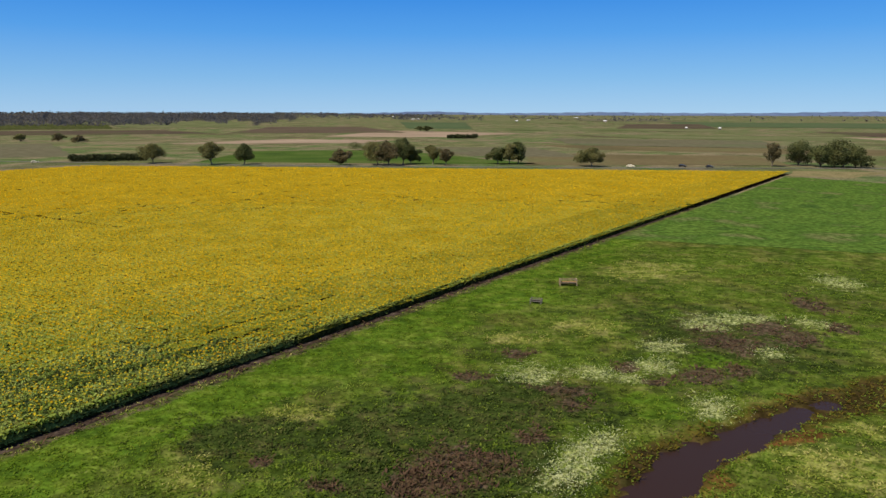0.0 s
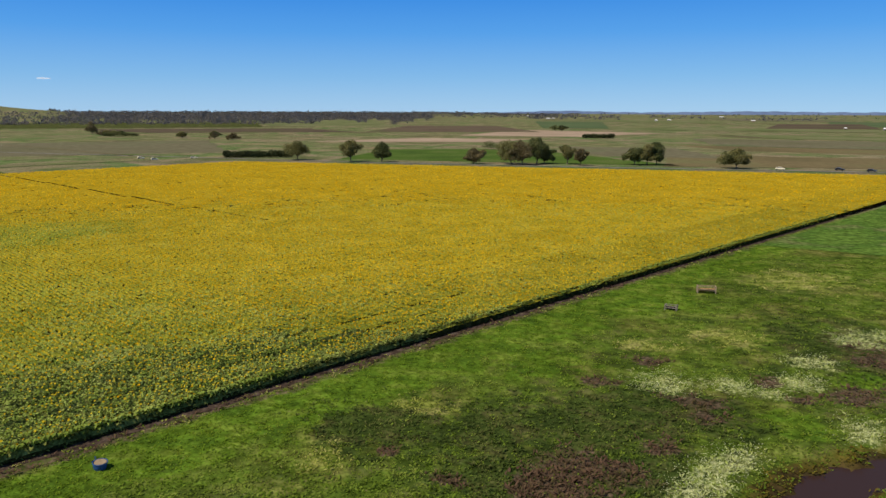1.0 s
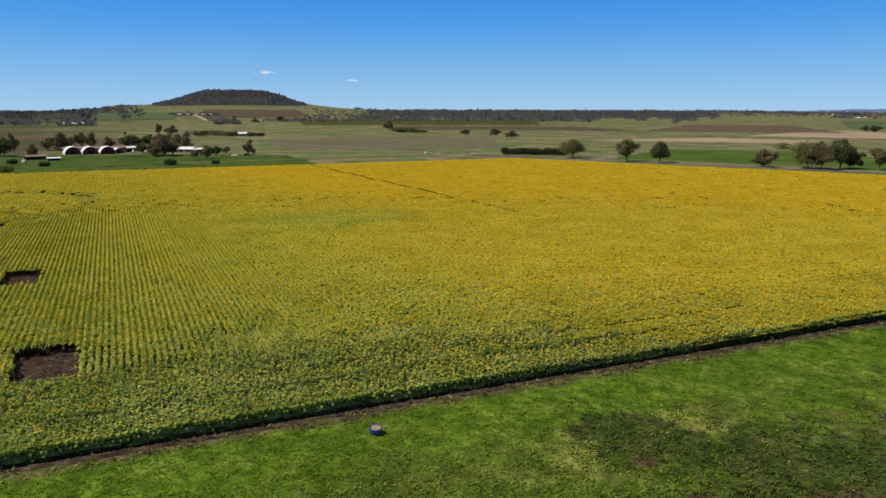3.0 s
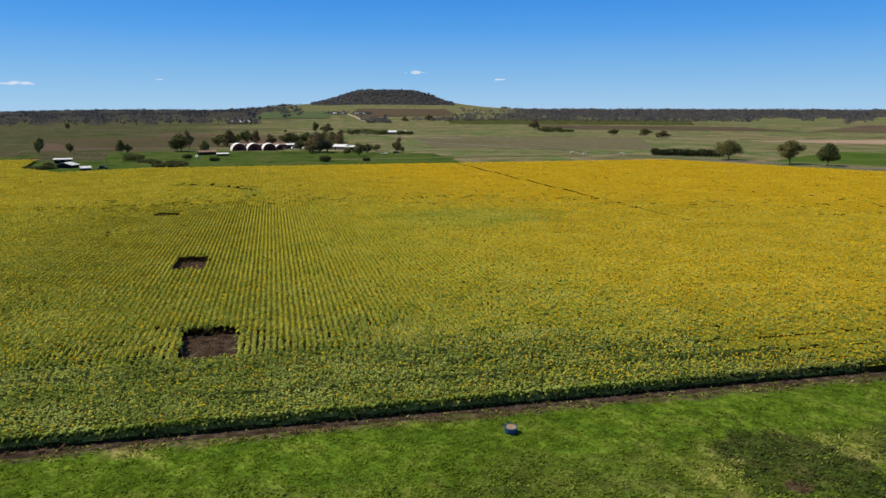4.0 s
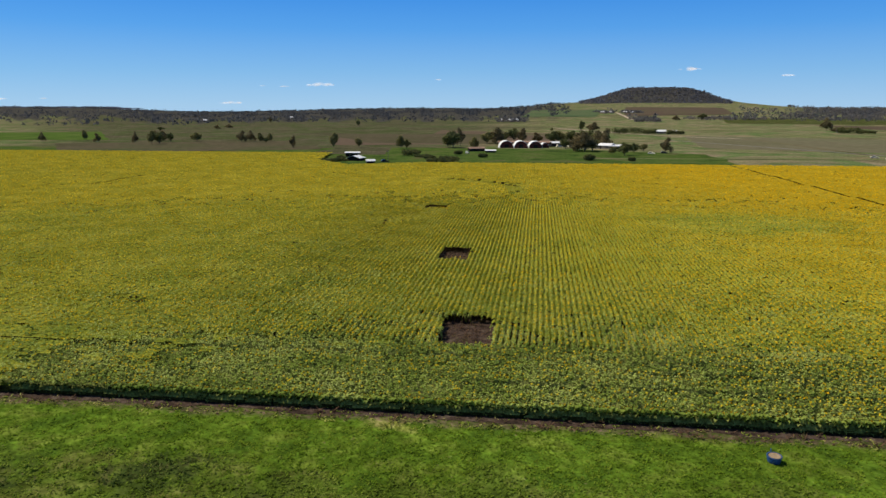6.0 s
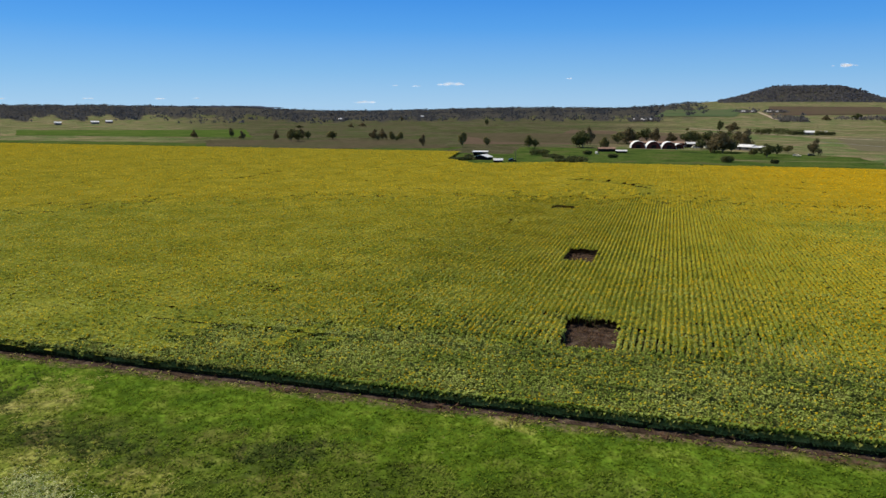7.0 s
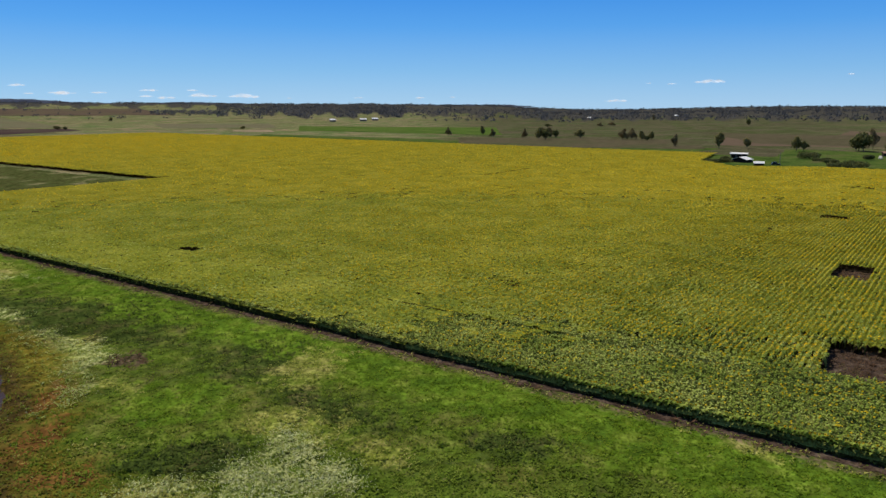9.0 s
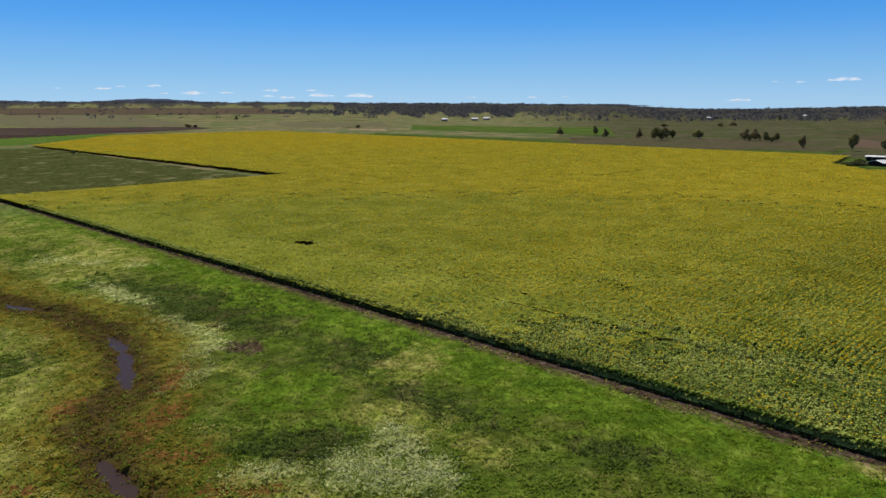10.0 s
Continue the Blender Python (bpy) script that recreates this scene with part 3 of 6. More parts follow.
PLOUGH = material("dark_plough", [(0.040, 0.028, 0.028), (0.055, 0.038, 0.036), (0.065, 0.052, 0.040)], 0.012, 0.2, 0.95, spread=0.2)
MOWN = material("mown_grass", [(0.046, 0.086, 0.018), (0.085, 0.14, 0.024), (0.056, 0.105, 0.018), (0.115, 0.130, 0.044)], 0.07, 0.7, 0.9, bump=0.3, spread=0.55)
DRYVERGE = material("dry_verge_grass", [(0.15, 0.125, 0.06), (0.22, 0.18, 0.09), (0.10, 0.11, 0.04)], 0.08, 1.0, 0.95, bump=0.2, spread=0.3)
LAWN = material("farm_grass", [(0.030, 0.050, 0.014), (0.046, 0.078, 0.017), (0.064, 0.092, 0.022), (0.082, 0.078, 0.036)], 0.06, 0.5, 0.9, bump=0.2, spread=0.35)
PADDOCK_PALE = material("pale_pasture", [(0.085, 0.104, 0.0403), (0.119, 0.132, 0.0575), (0.153, 0.144, 0.0805)], 0.012, 0.2, 0.95, spread=0.15)
GRAZED = material("grazed_fallow", [(0.058, 0.058, 0.030), (0.078, 0.066, 0.042), (0.052, 0.066, 0.026)], 0.008, 0.15, 0.95, spread=0.2)
# Olive grass, brightened and blued to take in haze.
PADDOCK_OLIVE = material("olive_pasture", [(0.104, 0.100, 0.056), (0.124, 0.112, 0.070), (0.098, 0.116, 0.056)], 0.008, 0.15, 0.95, spread=0.2)

sheet("green_paddock", [(-150, 455), (57, 431), (-38, 598), (-152, 582)], PADDOCK_GREEN, "bright green pasture paddock beyond the road")
sheet("bare_paddock", [(-268, 716), (-80, 730), (-52, 820), (-180, 836)], PADDOCK_TAN, "bare pinkish tan paddock")
sheet("bare_paddock", [(-150, 930), (4, 911), (110, 1072), (-86, 1216)], PADDOCK_TAN, "bare pinkish tan paddock with pale stubble")
sheet("brown_paddock", [(-309, 1064), (-53, 1098), (-162, 1492), (-338, 1474)], PADDOCK_RED, "brown ploughed paddock")
sheet("dark_paddock", [(-581, 980), (-428, 1061), (-452, 1236), (-681, 1150)], PADDOCK_PURPLE, "dark purplish ploughed paddock")
sheet("stubble_paddock", [(47, 426), (199, 425), (217, 514), (64, 543)], PADDOCK_BROWN, "brown stubble paddock beyond the road")
sheet("dark_paddock", [(308, 1334), (500, 1365), (612, 1782), (439, 1786)], PADDOCK_PURPLE, "dark reddish ploughed paddock far off")
sheet("red_paddock", [(-657, 321), (-514, 396), (-702, 517), (-894, 462)], PADDOCK_RED, "red-brown ploughed paddock behind the farm")
sheet("brown_paddock", [(-572, 194), (-550, 284), (-724, 374), (-823, 299)], PADDOCK_RED, "brown fallow paddock with thin grass")
sheet("farm_lawn", [(-372, 150), (-300, 262), (-440, 330), (-520, 225)], LAWN, "green grass round the farm sheds")
sheet("farm_lawn", [away(72.5, 396)[:2], away(65.0, 372)[:2], away(65.0, 470)[:2], away(72.5, 500)[:2]], LAWN, "green grass round the barn at the crop's corner", lift=0.09)
sheet("farm_lawn", [(-300, 262), (-262, 312), (-350, 372), (-440, 330)], LAWN, "green grass beside the farm track", lift=0.16)
sheet("dark_paddock", [away(133, 745)[:2], away(117, 1000)[:2], away(118, 1080)[:2], away(133, 1130)[:2]], PLOUGH, "dark purple ploughed paddock beyond the crop")
sheet("green_paddock", [away(133, 640)[:2], away(129.3, 640)[:2], away(122.5, 840)[:2], away(133, 880)[:2]], MOWN, "bright green strip at the crop's far corner")
sheet("green_paddock", [(-898, -193), (-763, 44), (-1022, 51), (-1079, -232)], PADDOCK_GREEN, "vivid green pasture strip")
sheet("sandy_strip", [(-867, -266), (-856, -214), (-905, -228), (-897, -271)], PADDOCK_TAN, "pale sandy strip in the pasture", lift=0.2)
sheet("green_paddock", [(-1593, 1048), (-1471, 1189), (-1896, 1555), (-1996, 1356)], HAZY_GREEN, "green paddock on the hill's foot", lift=0.5)
sheet("dark_paddock", [(-1496, 1304), (-1408, 1601), (-1797, 1984), (-2059, 1794)], PADDOCK_PURPLE, "purplish fallow paddock on the hill's foot", lift=0.5)
sheet("green_paddock", [(42.5, 177), (96, 156), (195, 305), (164.5, 353)], MOWN, "mown green paddock beside the crop", lift=0.05)
sheet("grass_margin", [uv_to_xy(-150, 474)[0], uv_to_xy(-580, 474)[0], uv_to_xy(-620, 530)[0], uv_to_xy(-150, 545)[0]], LAWN, "dark green grass margin behind the crop", lift=0.05)
sheet("dry_verge", [(166, 354), (192, 345), (228, 374), (181, 384)], DRYVERGE, "dry yellow grass on the verge", lift=0.05)
sheet("rough_paddock", [(-200, -181), (-290, -123), (-470, -368), (-440, -420)], PADDOCK_DRY, "rough green-brown paddock notched into the crop", lift=0.05)

# Wider bands of farmland: bearing from, to, range from, to.
for rank, (b0, b1, r0, r1, mat, label) in enumerate(((-1, -10, 1950, 2250, PADDOCK_PALE, "pale lime stubble strip on the plain"), (-9, -33, 620, 690, PADDOCK_BROWN, "thin dry grass strip on the plain"), (-17, -33, 1600, 2150, HAZY_GREEN, "green crop paddock on the plain"),
                                   (-28, -34, 1060, 1250, PADDOCK_PURPLE, "dark fallow strip on the plain"), (-29, -34, 880, 1000, PADDOCK_TAN, "pale bare strip on the plain"), (42, 24, 1450, 1850, PADDOCK_DRY, "greyish dry pasture before the woods"),
                                   (34, 19, 1130, 1330, PADDOCK_PURPLE, "dark brown ploughed strip before the woods"), (24, 15, 1500, 2100, PADDOCK_PALE, "pale green pasture before the woods"), (44, 27, 590, 820, PADDOCK_OLIVE, "brownish pasture beyond the road"),
                                   (131, 120, 1150, 1900, PADDOCK_OLIVE, "grey-green pasture on the far side"), (3, -2, 1350, 2000, HAZY_GREEN, "green paddock before the far houses"), (-10, -17, 2250, 2800, PADDOCK_OLIVE, "greyish paddock far on the plain"),
                                   (70, 58, 640, 860, GRAZED, "brownish pasture behind the farm"), (90, 72, 560, 700, GRAZED, "rough pasture beyond the crop"), (0, -9, 520, 640, PADDOCK_OLIVE, "brownish pasture behind the roadside trees"),
                                   (131, 112, 1950, 2700, PADDOCK_PURPLE, "purplish grazed slope on the far side"), (112, 104, 1050, 1250, PADDOCK_OLIVE, "grey-green pasture before the woods"), (-12, -30, 900, 1030, PADDOCK_PALE, "pale green strip on the plain"), (-3, -20, 1250, 1400, PADDOCK_PALE, "pale green strip on the plain"),
                                   (-9, -24, 700, 860, PADDOCK_OLIVE, "streaky dry pasture on the plain"))):
    slant = 1.2 + 1.1 * math.sin(rank * 2.3)
    sheet("paddock_strip", [away(b0 - slant, r0)[:2], away(b1 - slant, r0 * 0.98)[:2], away(b1 + slant, r1)[:2], away(b0 + slant, r1 * 1.02)[:2]], mat, label, lift=0.055 + 0.006 * rank)
ribbon("road", [(-520, 505), (-300, 463), (-258, 457), (-209, 446), (-112, 427), (5, 413), (142, 402), (239, 400), (420, 402)], 3.6, ASPHALT, "grey sealed country road behind the crop")
ribbon("farm_track", [(-352, 280), (-330, 318), (-312, 346), (-290, 385), (-262, 425)], 4.0, PADDOCK_PALE, "pale grassy farm track along the crop")
ribbon("dirt_road", [(-900, 650), (-807, 622), (-651, 585), (-552, 577), (-508, 588)], 5.0, DIRTROAD, "pale dirt road across the pasture")
ribbon("farm_lane", [(-508, 588), (-470, 570), (-300, 463)], 2.2, PADDOCK_BROWN, "faint brown lane across the pasture")
ribbon("dirt_road", [(-1676, 1428), (-1460, 1273), (-1250, 1110)], 9.0, DIRTROAD, "pale dirt drive up the hill", lift=0.7)

# ---- the creek's water ----


def build_water():
    m = bpy.data.materials.new("creek_water")
    m.use_nodes = True
    b = m.node_tree.nodes["Principled BSDF"]
    b.inputs["Base Color"].default_value = (0.034, 0.017, 0.012, 1)
    b.inputs["Roughness"].default_value = 0.25
    b.inputs["Specular IOR Level"].default_value = 0.08
    n = m.node_tree.nodes.new("ShaderNodeTexNoise")
    n.inputs["Scale"].default_value = 1.5
    bp = m.node_tree.nodes.new("ShaderNodeBump")
    bp.inputs["Strength"].default_value, bp.inputs["Distance"].default_value = 0.15, 0.03
    m.node_tree.links.new(n.outputs["Fac"], bp.inputs["Height"])
    m.node_tree.links.new(bp.outputs[0], b.inputs["Normal"])
    ribbon("creek_water", CREEK, 9.0, m, "murky dark brown creek water lying in pools between muddy banks", lift=-0.47, category="creek", step=2.0)


build_water()

# ---- the sunflower crop ----
HOLES = [(-12.3, -5.5, 87.6, 100.4), (-18.9, -12.8, 139.2, 151.6), (-32.5, -26.0, 212.5, 219.0)]


# Narrow trampled lines through the crop, and half their width.
GAPS = [([(-37, 301.5), (-24, 300), (-7, 277)], 1.5), ([(-7, 263), (-6.8, 258)], 0.9), ([(-24.5, 193.5), (-19, 197)], 0.4), ([(-38.5, 180.5), (-38.6, 187)], 0.55), ([(-169.6, 255), (-168, 324)], 0.5), ([(-8, 74.5), (75, 74.5)], 0.22), ([(10, 79.5), (85, 79.5)], 0.22), ([(-70, 82.7), (25, 82.7)], 0.22)]


def crop_here(u, v):
    """Where the crop stands, in field directions."""
    top = np.interp(u, [-133, -122, -97, -60], [470, 404, 372, 391])
    ok = (v > NEAR_EDGE) & (v < top) & (u < 397.6 - (v - NEAR_EDGE) * 0.541) & ~((u < -268) & (v < 178))
    ok &= (u > -733) & (u > -596 - (v - 180) * 1.21)
    ju, jv = u + 0.45 * wobble(u, v, 1.6, 2), v + 0.45 * wobble(u, v, 1.6, 6)
    for a, b, c, d in HOLES:
        ok &= ~((ju > a) & (ju < b) & (jv > c) & (jv < d))
    ok &= ~((abs(u - (107 - (v - 153) * 0.045)) < 0.42 + 0.40 * smooth(170, 270, v)) & (v > 172))
    for line, half in GAPS:
        for (au, av), (bu, bv) in zip(line, line[1:]):
            s = np.clip(((u - au) * (bu - au) + (v - av) * (bv - av)) / ((bu - au) ** 2 + (bv - av) ** 2), 0, 1)
            ok &= ~(np.hypot(u - au - s * (bu - au), v - av - s * (bv - av)) < half * (0.8 + 0.6 * wobble(u, v, 4.0, 5)))
    for cu, cv, ru, rv in ((-129.0, 89.8, 2.8, 1.9), (-230.5, 88.9, 2.4, 1.9), (-62, 103.5, 3.6, 0.7), (-60.5, 101.8, 2.0, 0.6)):
        ok &= ~(np.hypot((u - cu) / ru, (v - cv) / rv) < 1)
    return ok


def bloom(u, v):
    """How much of the crop is in flower, 0 to 1."""
    b = 0.31 + 0.27 * np.maximum(smooth(86.5, 89.5, v), smooth(5, 60, u)) + 0.31 * np.maximum(smooth(89, 235, v), 0.8 * smooth(15, 120, u)) + 0.40 * smooth(0, 130, u) * smooth(68, 110, v + 0.3 * np.clip(u, 0, None)) + 0.12 * wobble(u, v, 35.0, 3) + 0.10 * wobble(u, v, 9.0, 5)
    # The cut at low u puts the crop's backlit dullness into its flower share.
    b = b + 0.10 * smooth(-20, -80, u) * smooth(90, 130, v) - 0.28 * smooth(-60, -210, u)
    b = b - 0.48 * (1 - smooth(0.4, 1.15, np.hypot((u - 55) / 36, (v - 195) / 24)))
    b = b + 0.16 * (1 - smooth(0.0, 2.2, abs(v - 88.8)))
    t, s = np.clip((u + 37) / 30, 0, 1), np.clip((282 - v) / 27, 0, 1)
    b = b - 1.0 * (1 - smooth(1.5, 5.0, np.minimum(np.hypot(u + 37 - 30 * t, v - 298 + 16 * t), np.hypot(u + 10 - 4 * s, v - 282 + 27 * s)))) - 0.4 * (1 - smooth(0.5, 1.2, np.hypot((u + 22) / 8, (v - 258) / 10)))
    return np.clip(b, 0.05, 0.84)


SINGLE = 44.0      # half the stretch of the edge row whose plants stand singly


def crop_points(r0, r1, step, row=0.82, mingled=True):
    """Plants in their rows between two ranges from the camera: plan places and field places."""
    rng = np.random.default_rng(int(r0) + 7)
    reach = r1 * 1.15
    v1 = np.arange(NEAR_EDGE + 0.5, 87.6, row)
    u1 = np.arange(-reach, reach, step)
    ua, va = [g.ravel() for g in np.meshgrid(u1, v1)]
    u2 = np.arange(-reach, reach, row)
    v2 = np.arange(87.8, min(reach, 480), step)
    ub, vb = [g.ravel() for g in np.meshgrid(u2, v2)]
    u, v = np.concatenate([ua, ub]), np.concatenate([va, vb])
    along = np.concatenate([np.ones(len(ua)), np.zeros(len(ub))])
    r = np.hypot(u, v)
    blur = rng.uniform(-1.4, 1.4, len(u)) if mingled else 0.6 * wobble(u, v, 7.0, 6) + 0.5 * wobble(u, v, 2.2, 2)
    keep = (r + blur * 0.13 * r0 >= r0) & (r + blur * 0.13 * r1 < r1)
    u, v, along = u[keep], v[keep], along[keep]
    ju, jv = rng.normal(0, 1, (2, len(u)))
    u = u + np.where(along > 0, step * 0.3, 0.07) * ju
    v = v + np.where(along > 0, 0.07, step * 0.3) * jv
    xy = uv_to_xy(u, v)
    az = np.degrees(np.arctan2(-xy[:, 0], xy[:, 1]))
    keep = crop_here(u, v) & (az > -36) & (az < 136) & ~((v < NEAR_EDGE + 0.75) & (abs(u) < SINGLE) & (step < 0.5))
    return xy[keep], u[keep], v[keep], along[keep], rng


def head_quads(xy, z, size, rng, sides=4):
    """Flower heads as small polygons that nod towards the same quarter."""
    n = len(xy)
    az = np.radians(200 + rng.normal(0, 50, n))
    el = np.radians(np.clip(rng.normal(58, 18, n), 5, 89))
    normal = np.stack([-np.sin(az) * np.cos(el), np.cos(az) * np.cos(el), np.sin(el)], -1)
    side = np.stack([np.cos(az), np.sin(az), 0 * az], -1)
    top = np.cross(normal, side)
    c = np.column_stack([xy, z])
    s = (size * rng.uniform(0.75, 1.25, n))[:, None]
    ang = np.arange(sides) * 2 * np.pi / sides + 0.4
    ring = np.stack([c + s * (np.cos(a) * side + np.sin(a) * top) for a in ang], 1)
    return ring, c, normal, side, top, s


def leaf_quads(xy, z, size, rng, per, low=0.55):
    """Broad drooping leaves round each stalk, most of them near its top."""
    n = len(xy) * per
    base = np.repeat(np.column_stack([xy, np.zeros(len(xy))]), per, 0)
    base[:, 2] = np.repeat(z, per) * (low + (1 - low) * rng.random(n) ** 0.6)
    a = rng.uniform(0, 2 * np.pi, n)
    out = np.stack([np.cos(a), np.sin(a), rng.uniform(-0.7, 0.35, n)], -1)
    wide = np.stack([-np.sin(a), np.cos(a), rng.uniform(-0.45, 0.45, n)], -1)
    s = (size * rng.uniform(0.7, 1.3, n))[:, None]
    b = base + out * s * 0.2
    return np.stack([b, b + out * s * 0.55 - wide * s * 0.42, b + out * s * 1.1, b + out * s * 0.55 + wide * s * 0.42], 1)


def quad_mesh(blocks):
    """One list of corners and faces out of several blocks of (n, 4, 3) corners with their material numbers."""
    verts = np.concatenate([b.reshape(-1, 3) for b, _ in blocks])
    which = np.concatenate([np.full(len(b), k) for b, k in blocks])
    return verts, np.arange(len(verts)).reshape(-1, 4), which


def crop_body(name, greens, uneven):
    """The joined rows in the distance: leaves and flowers too small to tell apart, by how far the crop is in flower."""
    m = material(name, greens, 0.1, 3.4, 0.8, spread=uneven, island=0.4, bump=uneven * 0.5, through_light=0.3)
    t = m.node_tree
    b = t.nodes["Principled BSDF"]
    green = b.inputs["Base Color"].links[0].from_socket
    geo = t.nodes.new("ShaderNodeNewGeometry")
    speck = t.nodes.new("ShaderNodeTexNoise")
    speck.inputs["Scale"].default_value, speck.inputs["Detail"].default_value = 2.6, 3.0
    t.links.new(geo.outputs["Position"], speck.inputs["Vector"])
    share = t.nodes.new("ShaderNodeAttribute")
    share.attribute_name = "flowers"
    gold = t.nodes.new("ShaderNodeAttribute")
    gold.attribute_name = "golden"
    both = t.nodes.new("ShaderNodeMath")
    both.operation = "ADD"
    t.links.new(speck.outputs["Fac"], both.inputs[0])
    t.links.new(share.outputs["Fac"], both.inputs[1])
    cut = t.nodes.new("ShaderNodeMapRange")
    cut.inputs[1].default_value, cut.inputs[2].default_value = 0.72, 1.33
    t.links.new(both.outputs[0], cut.inputs[0])
    petals = t.nodes.new("ShaderNodeMix")
    petals.data_type = "RGBA"
    petals.inputs["A"].default_value, petals.inputs["B"].default_value = (0.405, 0.290, 0.012, 1), (0.71, 0.41, 0.005, 1)
    t.links.new(gold.outputs["Fac"], petals.inputs["Factor"])
    mix = t.nodes.new("ShaderNodeMix")
    mix.data_type = "RGBA"
    t.links.new(cut.outputs[0], mix.inputs["Factor"])
    t.links.new(green, mix.inputs["A"])
    t.links.new(petals.outputs["Result"], mix.inputs["B"])
    t.links.new(mix.outputs["Result"], b.inputs["Base Color"])
    for node in t.nodes:
        if node.type == "BSDF_TRANSLUCENT":
            t.links.new(mix.outputs["Result"], node.inputs[0])
    return m


def golden(u, v):
    """Where the flowers are a deep gold rather than lemon."""
    return np.clip(0.18 * smooth(86, 92, v) + 0.86 * smooth(-30, 100, u) * smooth(70, 150, v + 0.6 * np.clip(u, 0, None)) + 0.15 * smooth(-90, -20, u) * smooth(250, 380, v) + 0.3 * smooth(-300, -520, u), 0, 1)


def build_crop():
    mats = [LEAF, PETAL, DISC, LEMON, SHADYLEAF]
    blocks = []

    def flowers(xy, u, v, z, size, rng, share=1.0):
        has = rng.random(len(u)) < bloom(u, v) * share
        deep = rng.random(has.sum()) < golden(u[has], v[has])
        got = head_quads(xy[has], z[has], size, rng)
        blocks.append((got[0][deep], 1))
        blocks.append((got[0][~deep], 3))
        return got, deep

    # Rows nearest the camera: leaves, heads with their dark discs.
    xy, u, v, along, rng = crop_points(0, 114, 0.33)
    z = 1.55 + 0.10 * wobble(u, v, 12.0, 1) + 0.05 * wobble(u, v, 2.5, 4) + rng.normal(0, 0.09, len(u))
    blocks.append((leaf_quads(xy, z, 0.225, rng, 10), 0))
    edge = v < NEAR_EDGE + 2.0
    # Leaves of the near face take the shade-dark copy.
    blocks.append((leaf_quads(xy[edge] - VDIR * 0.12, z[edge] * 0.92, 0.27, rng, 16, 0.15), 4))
    (ring, c, normal, side, top, s), deep = flowers(xy, u, v, z + 0.10, 0.118, rng)
    turned = np.stack([c + normal * 0.012 + s * (np.cos(a) * side + np.sin(a) * top) for a in np.arange(4) * np.pi / 2 + 0.4 + np.pi / 4], 1)
    blocks.append((turned[deep], 1))
    blocks.append((turned[~deep], 3))
    # Middle distance.
    xy, u, v, along, rng = crop_points(114, 245, 0.47)
    z = 1.55 + 0.05 * wobble(u, v, 12.0, 1) + rng.normal(0, 0.06, len(u))
    blocks.append((leaf_quads(xy, z, 0.26, rng, 2, 0.78)[rng.random(2 * len(xy)) < 0.72], 0))
    edge = v < NEAR_EDGE + 2.0
    blocks.append((leaf_quads(xy[edge] - VDIR * 0.28, z[edge] * 0.95, 0.30, rng, 14, 0.25), 0))
    flowers(xy, u, v, z + 0.05, 0.134, rng, 0.85)
    # Far off.
    xy, u, v, along, rng = crop_points(245, 860, 2.3)
    z = 1.46 + 0.03 * wobble(u, v, 12.0, 1) + rng.normal(0, 0.03, len(u))
    flowers(xy, u, v, z + 0.04, 0.26, rng, 0.75)
    verts, faces, which = quad_mesh(blocks)
    me = mesh_of("sunflower_crop", verts, faces, mats, which)
    tagged(new("sunflower_crop", me), "field of yellow flowering sunflowers with broad green leaves in rows", "crop", kind="stuff")
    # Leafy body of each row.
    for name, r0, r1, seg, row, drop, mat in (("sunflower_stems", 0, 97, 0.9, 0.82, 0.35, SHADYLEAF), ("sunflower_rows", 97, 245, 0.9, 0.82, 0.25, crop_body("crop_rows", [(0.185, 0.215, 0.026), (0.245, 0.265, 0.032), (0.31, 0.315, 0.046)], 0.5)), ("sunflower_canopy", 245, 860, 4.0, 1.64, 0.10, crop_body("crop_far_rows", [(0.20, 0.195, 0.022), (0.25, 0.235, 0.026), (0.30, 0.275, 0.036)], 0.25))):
        xy, u, v, along, rng = crop_points(r0, r1, seg, row, False)
        n = len(u)
        axis = np.where(along[:, None] > 0, UDIR, VDIR) * seg * (0.80 if r0 > 200 else 0.78)
        across = np.where(along[:, None] > 0, VDIR, UDIR)
        high = np.where((v < NEAR_EDGE + 1.2) & (r0 < 200), 0.75 if r0 == 0 else 1.0, 1.18 if r0 == 0 else 1.34 if r0 < 200 else 1.40) + rng.normal(0, 0.02 if r0 > 200 else 0.07 if r0 == 0 else 0.03, n)
        high = high - 0.22 * (1 - smooth(0.06, 0.22, bloom(u, v))) * (v > 250)
        wide = row * ((0.36 if r0 == 0 else 0.455 + 0.05 * (1 - smooth(-75, -30, u) * (1 - smooth(30, 85, u))) if r0 < 200 else 0.60) * np.where((along > 0) & (r0 > 0), 1.2, 1.0) + rng.normal(0, 0.03, n))
        put = lambda a, b, zz: np.column_stack([xy + axis * a + across * (b * wide)[:, None], zz])
        peak = [put(-1, 0, high + rng.normal(0, 0.015 if r0 > 200 else 0.08 if r0 == 0 else 0.035, n)), put(1, 0, high + rng.normal(0, 0.015 if r0 > 200 else 0.08 if r0 == 0 else 0.035, n))]
        low = high - np.where(r0 == 97, 0.10 + (drop - 0.10) * smooth(-75, -30, u) * (1 - smooth(30, 85, u)) * (along < 1), drop) + rng.normal(0, 0.06 if r0 == 0 else 0.025, n)
        foot = 0.12 + 0 * low
        every, front = np.ones(n, bool), ((v < NEAR_EDGE + 1.5) & (r0 < 200)) | (r0 == 0)
        gold = golden(u, v)
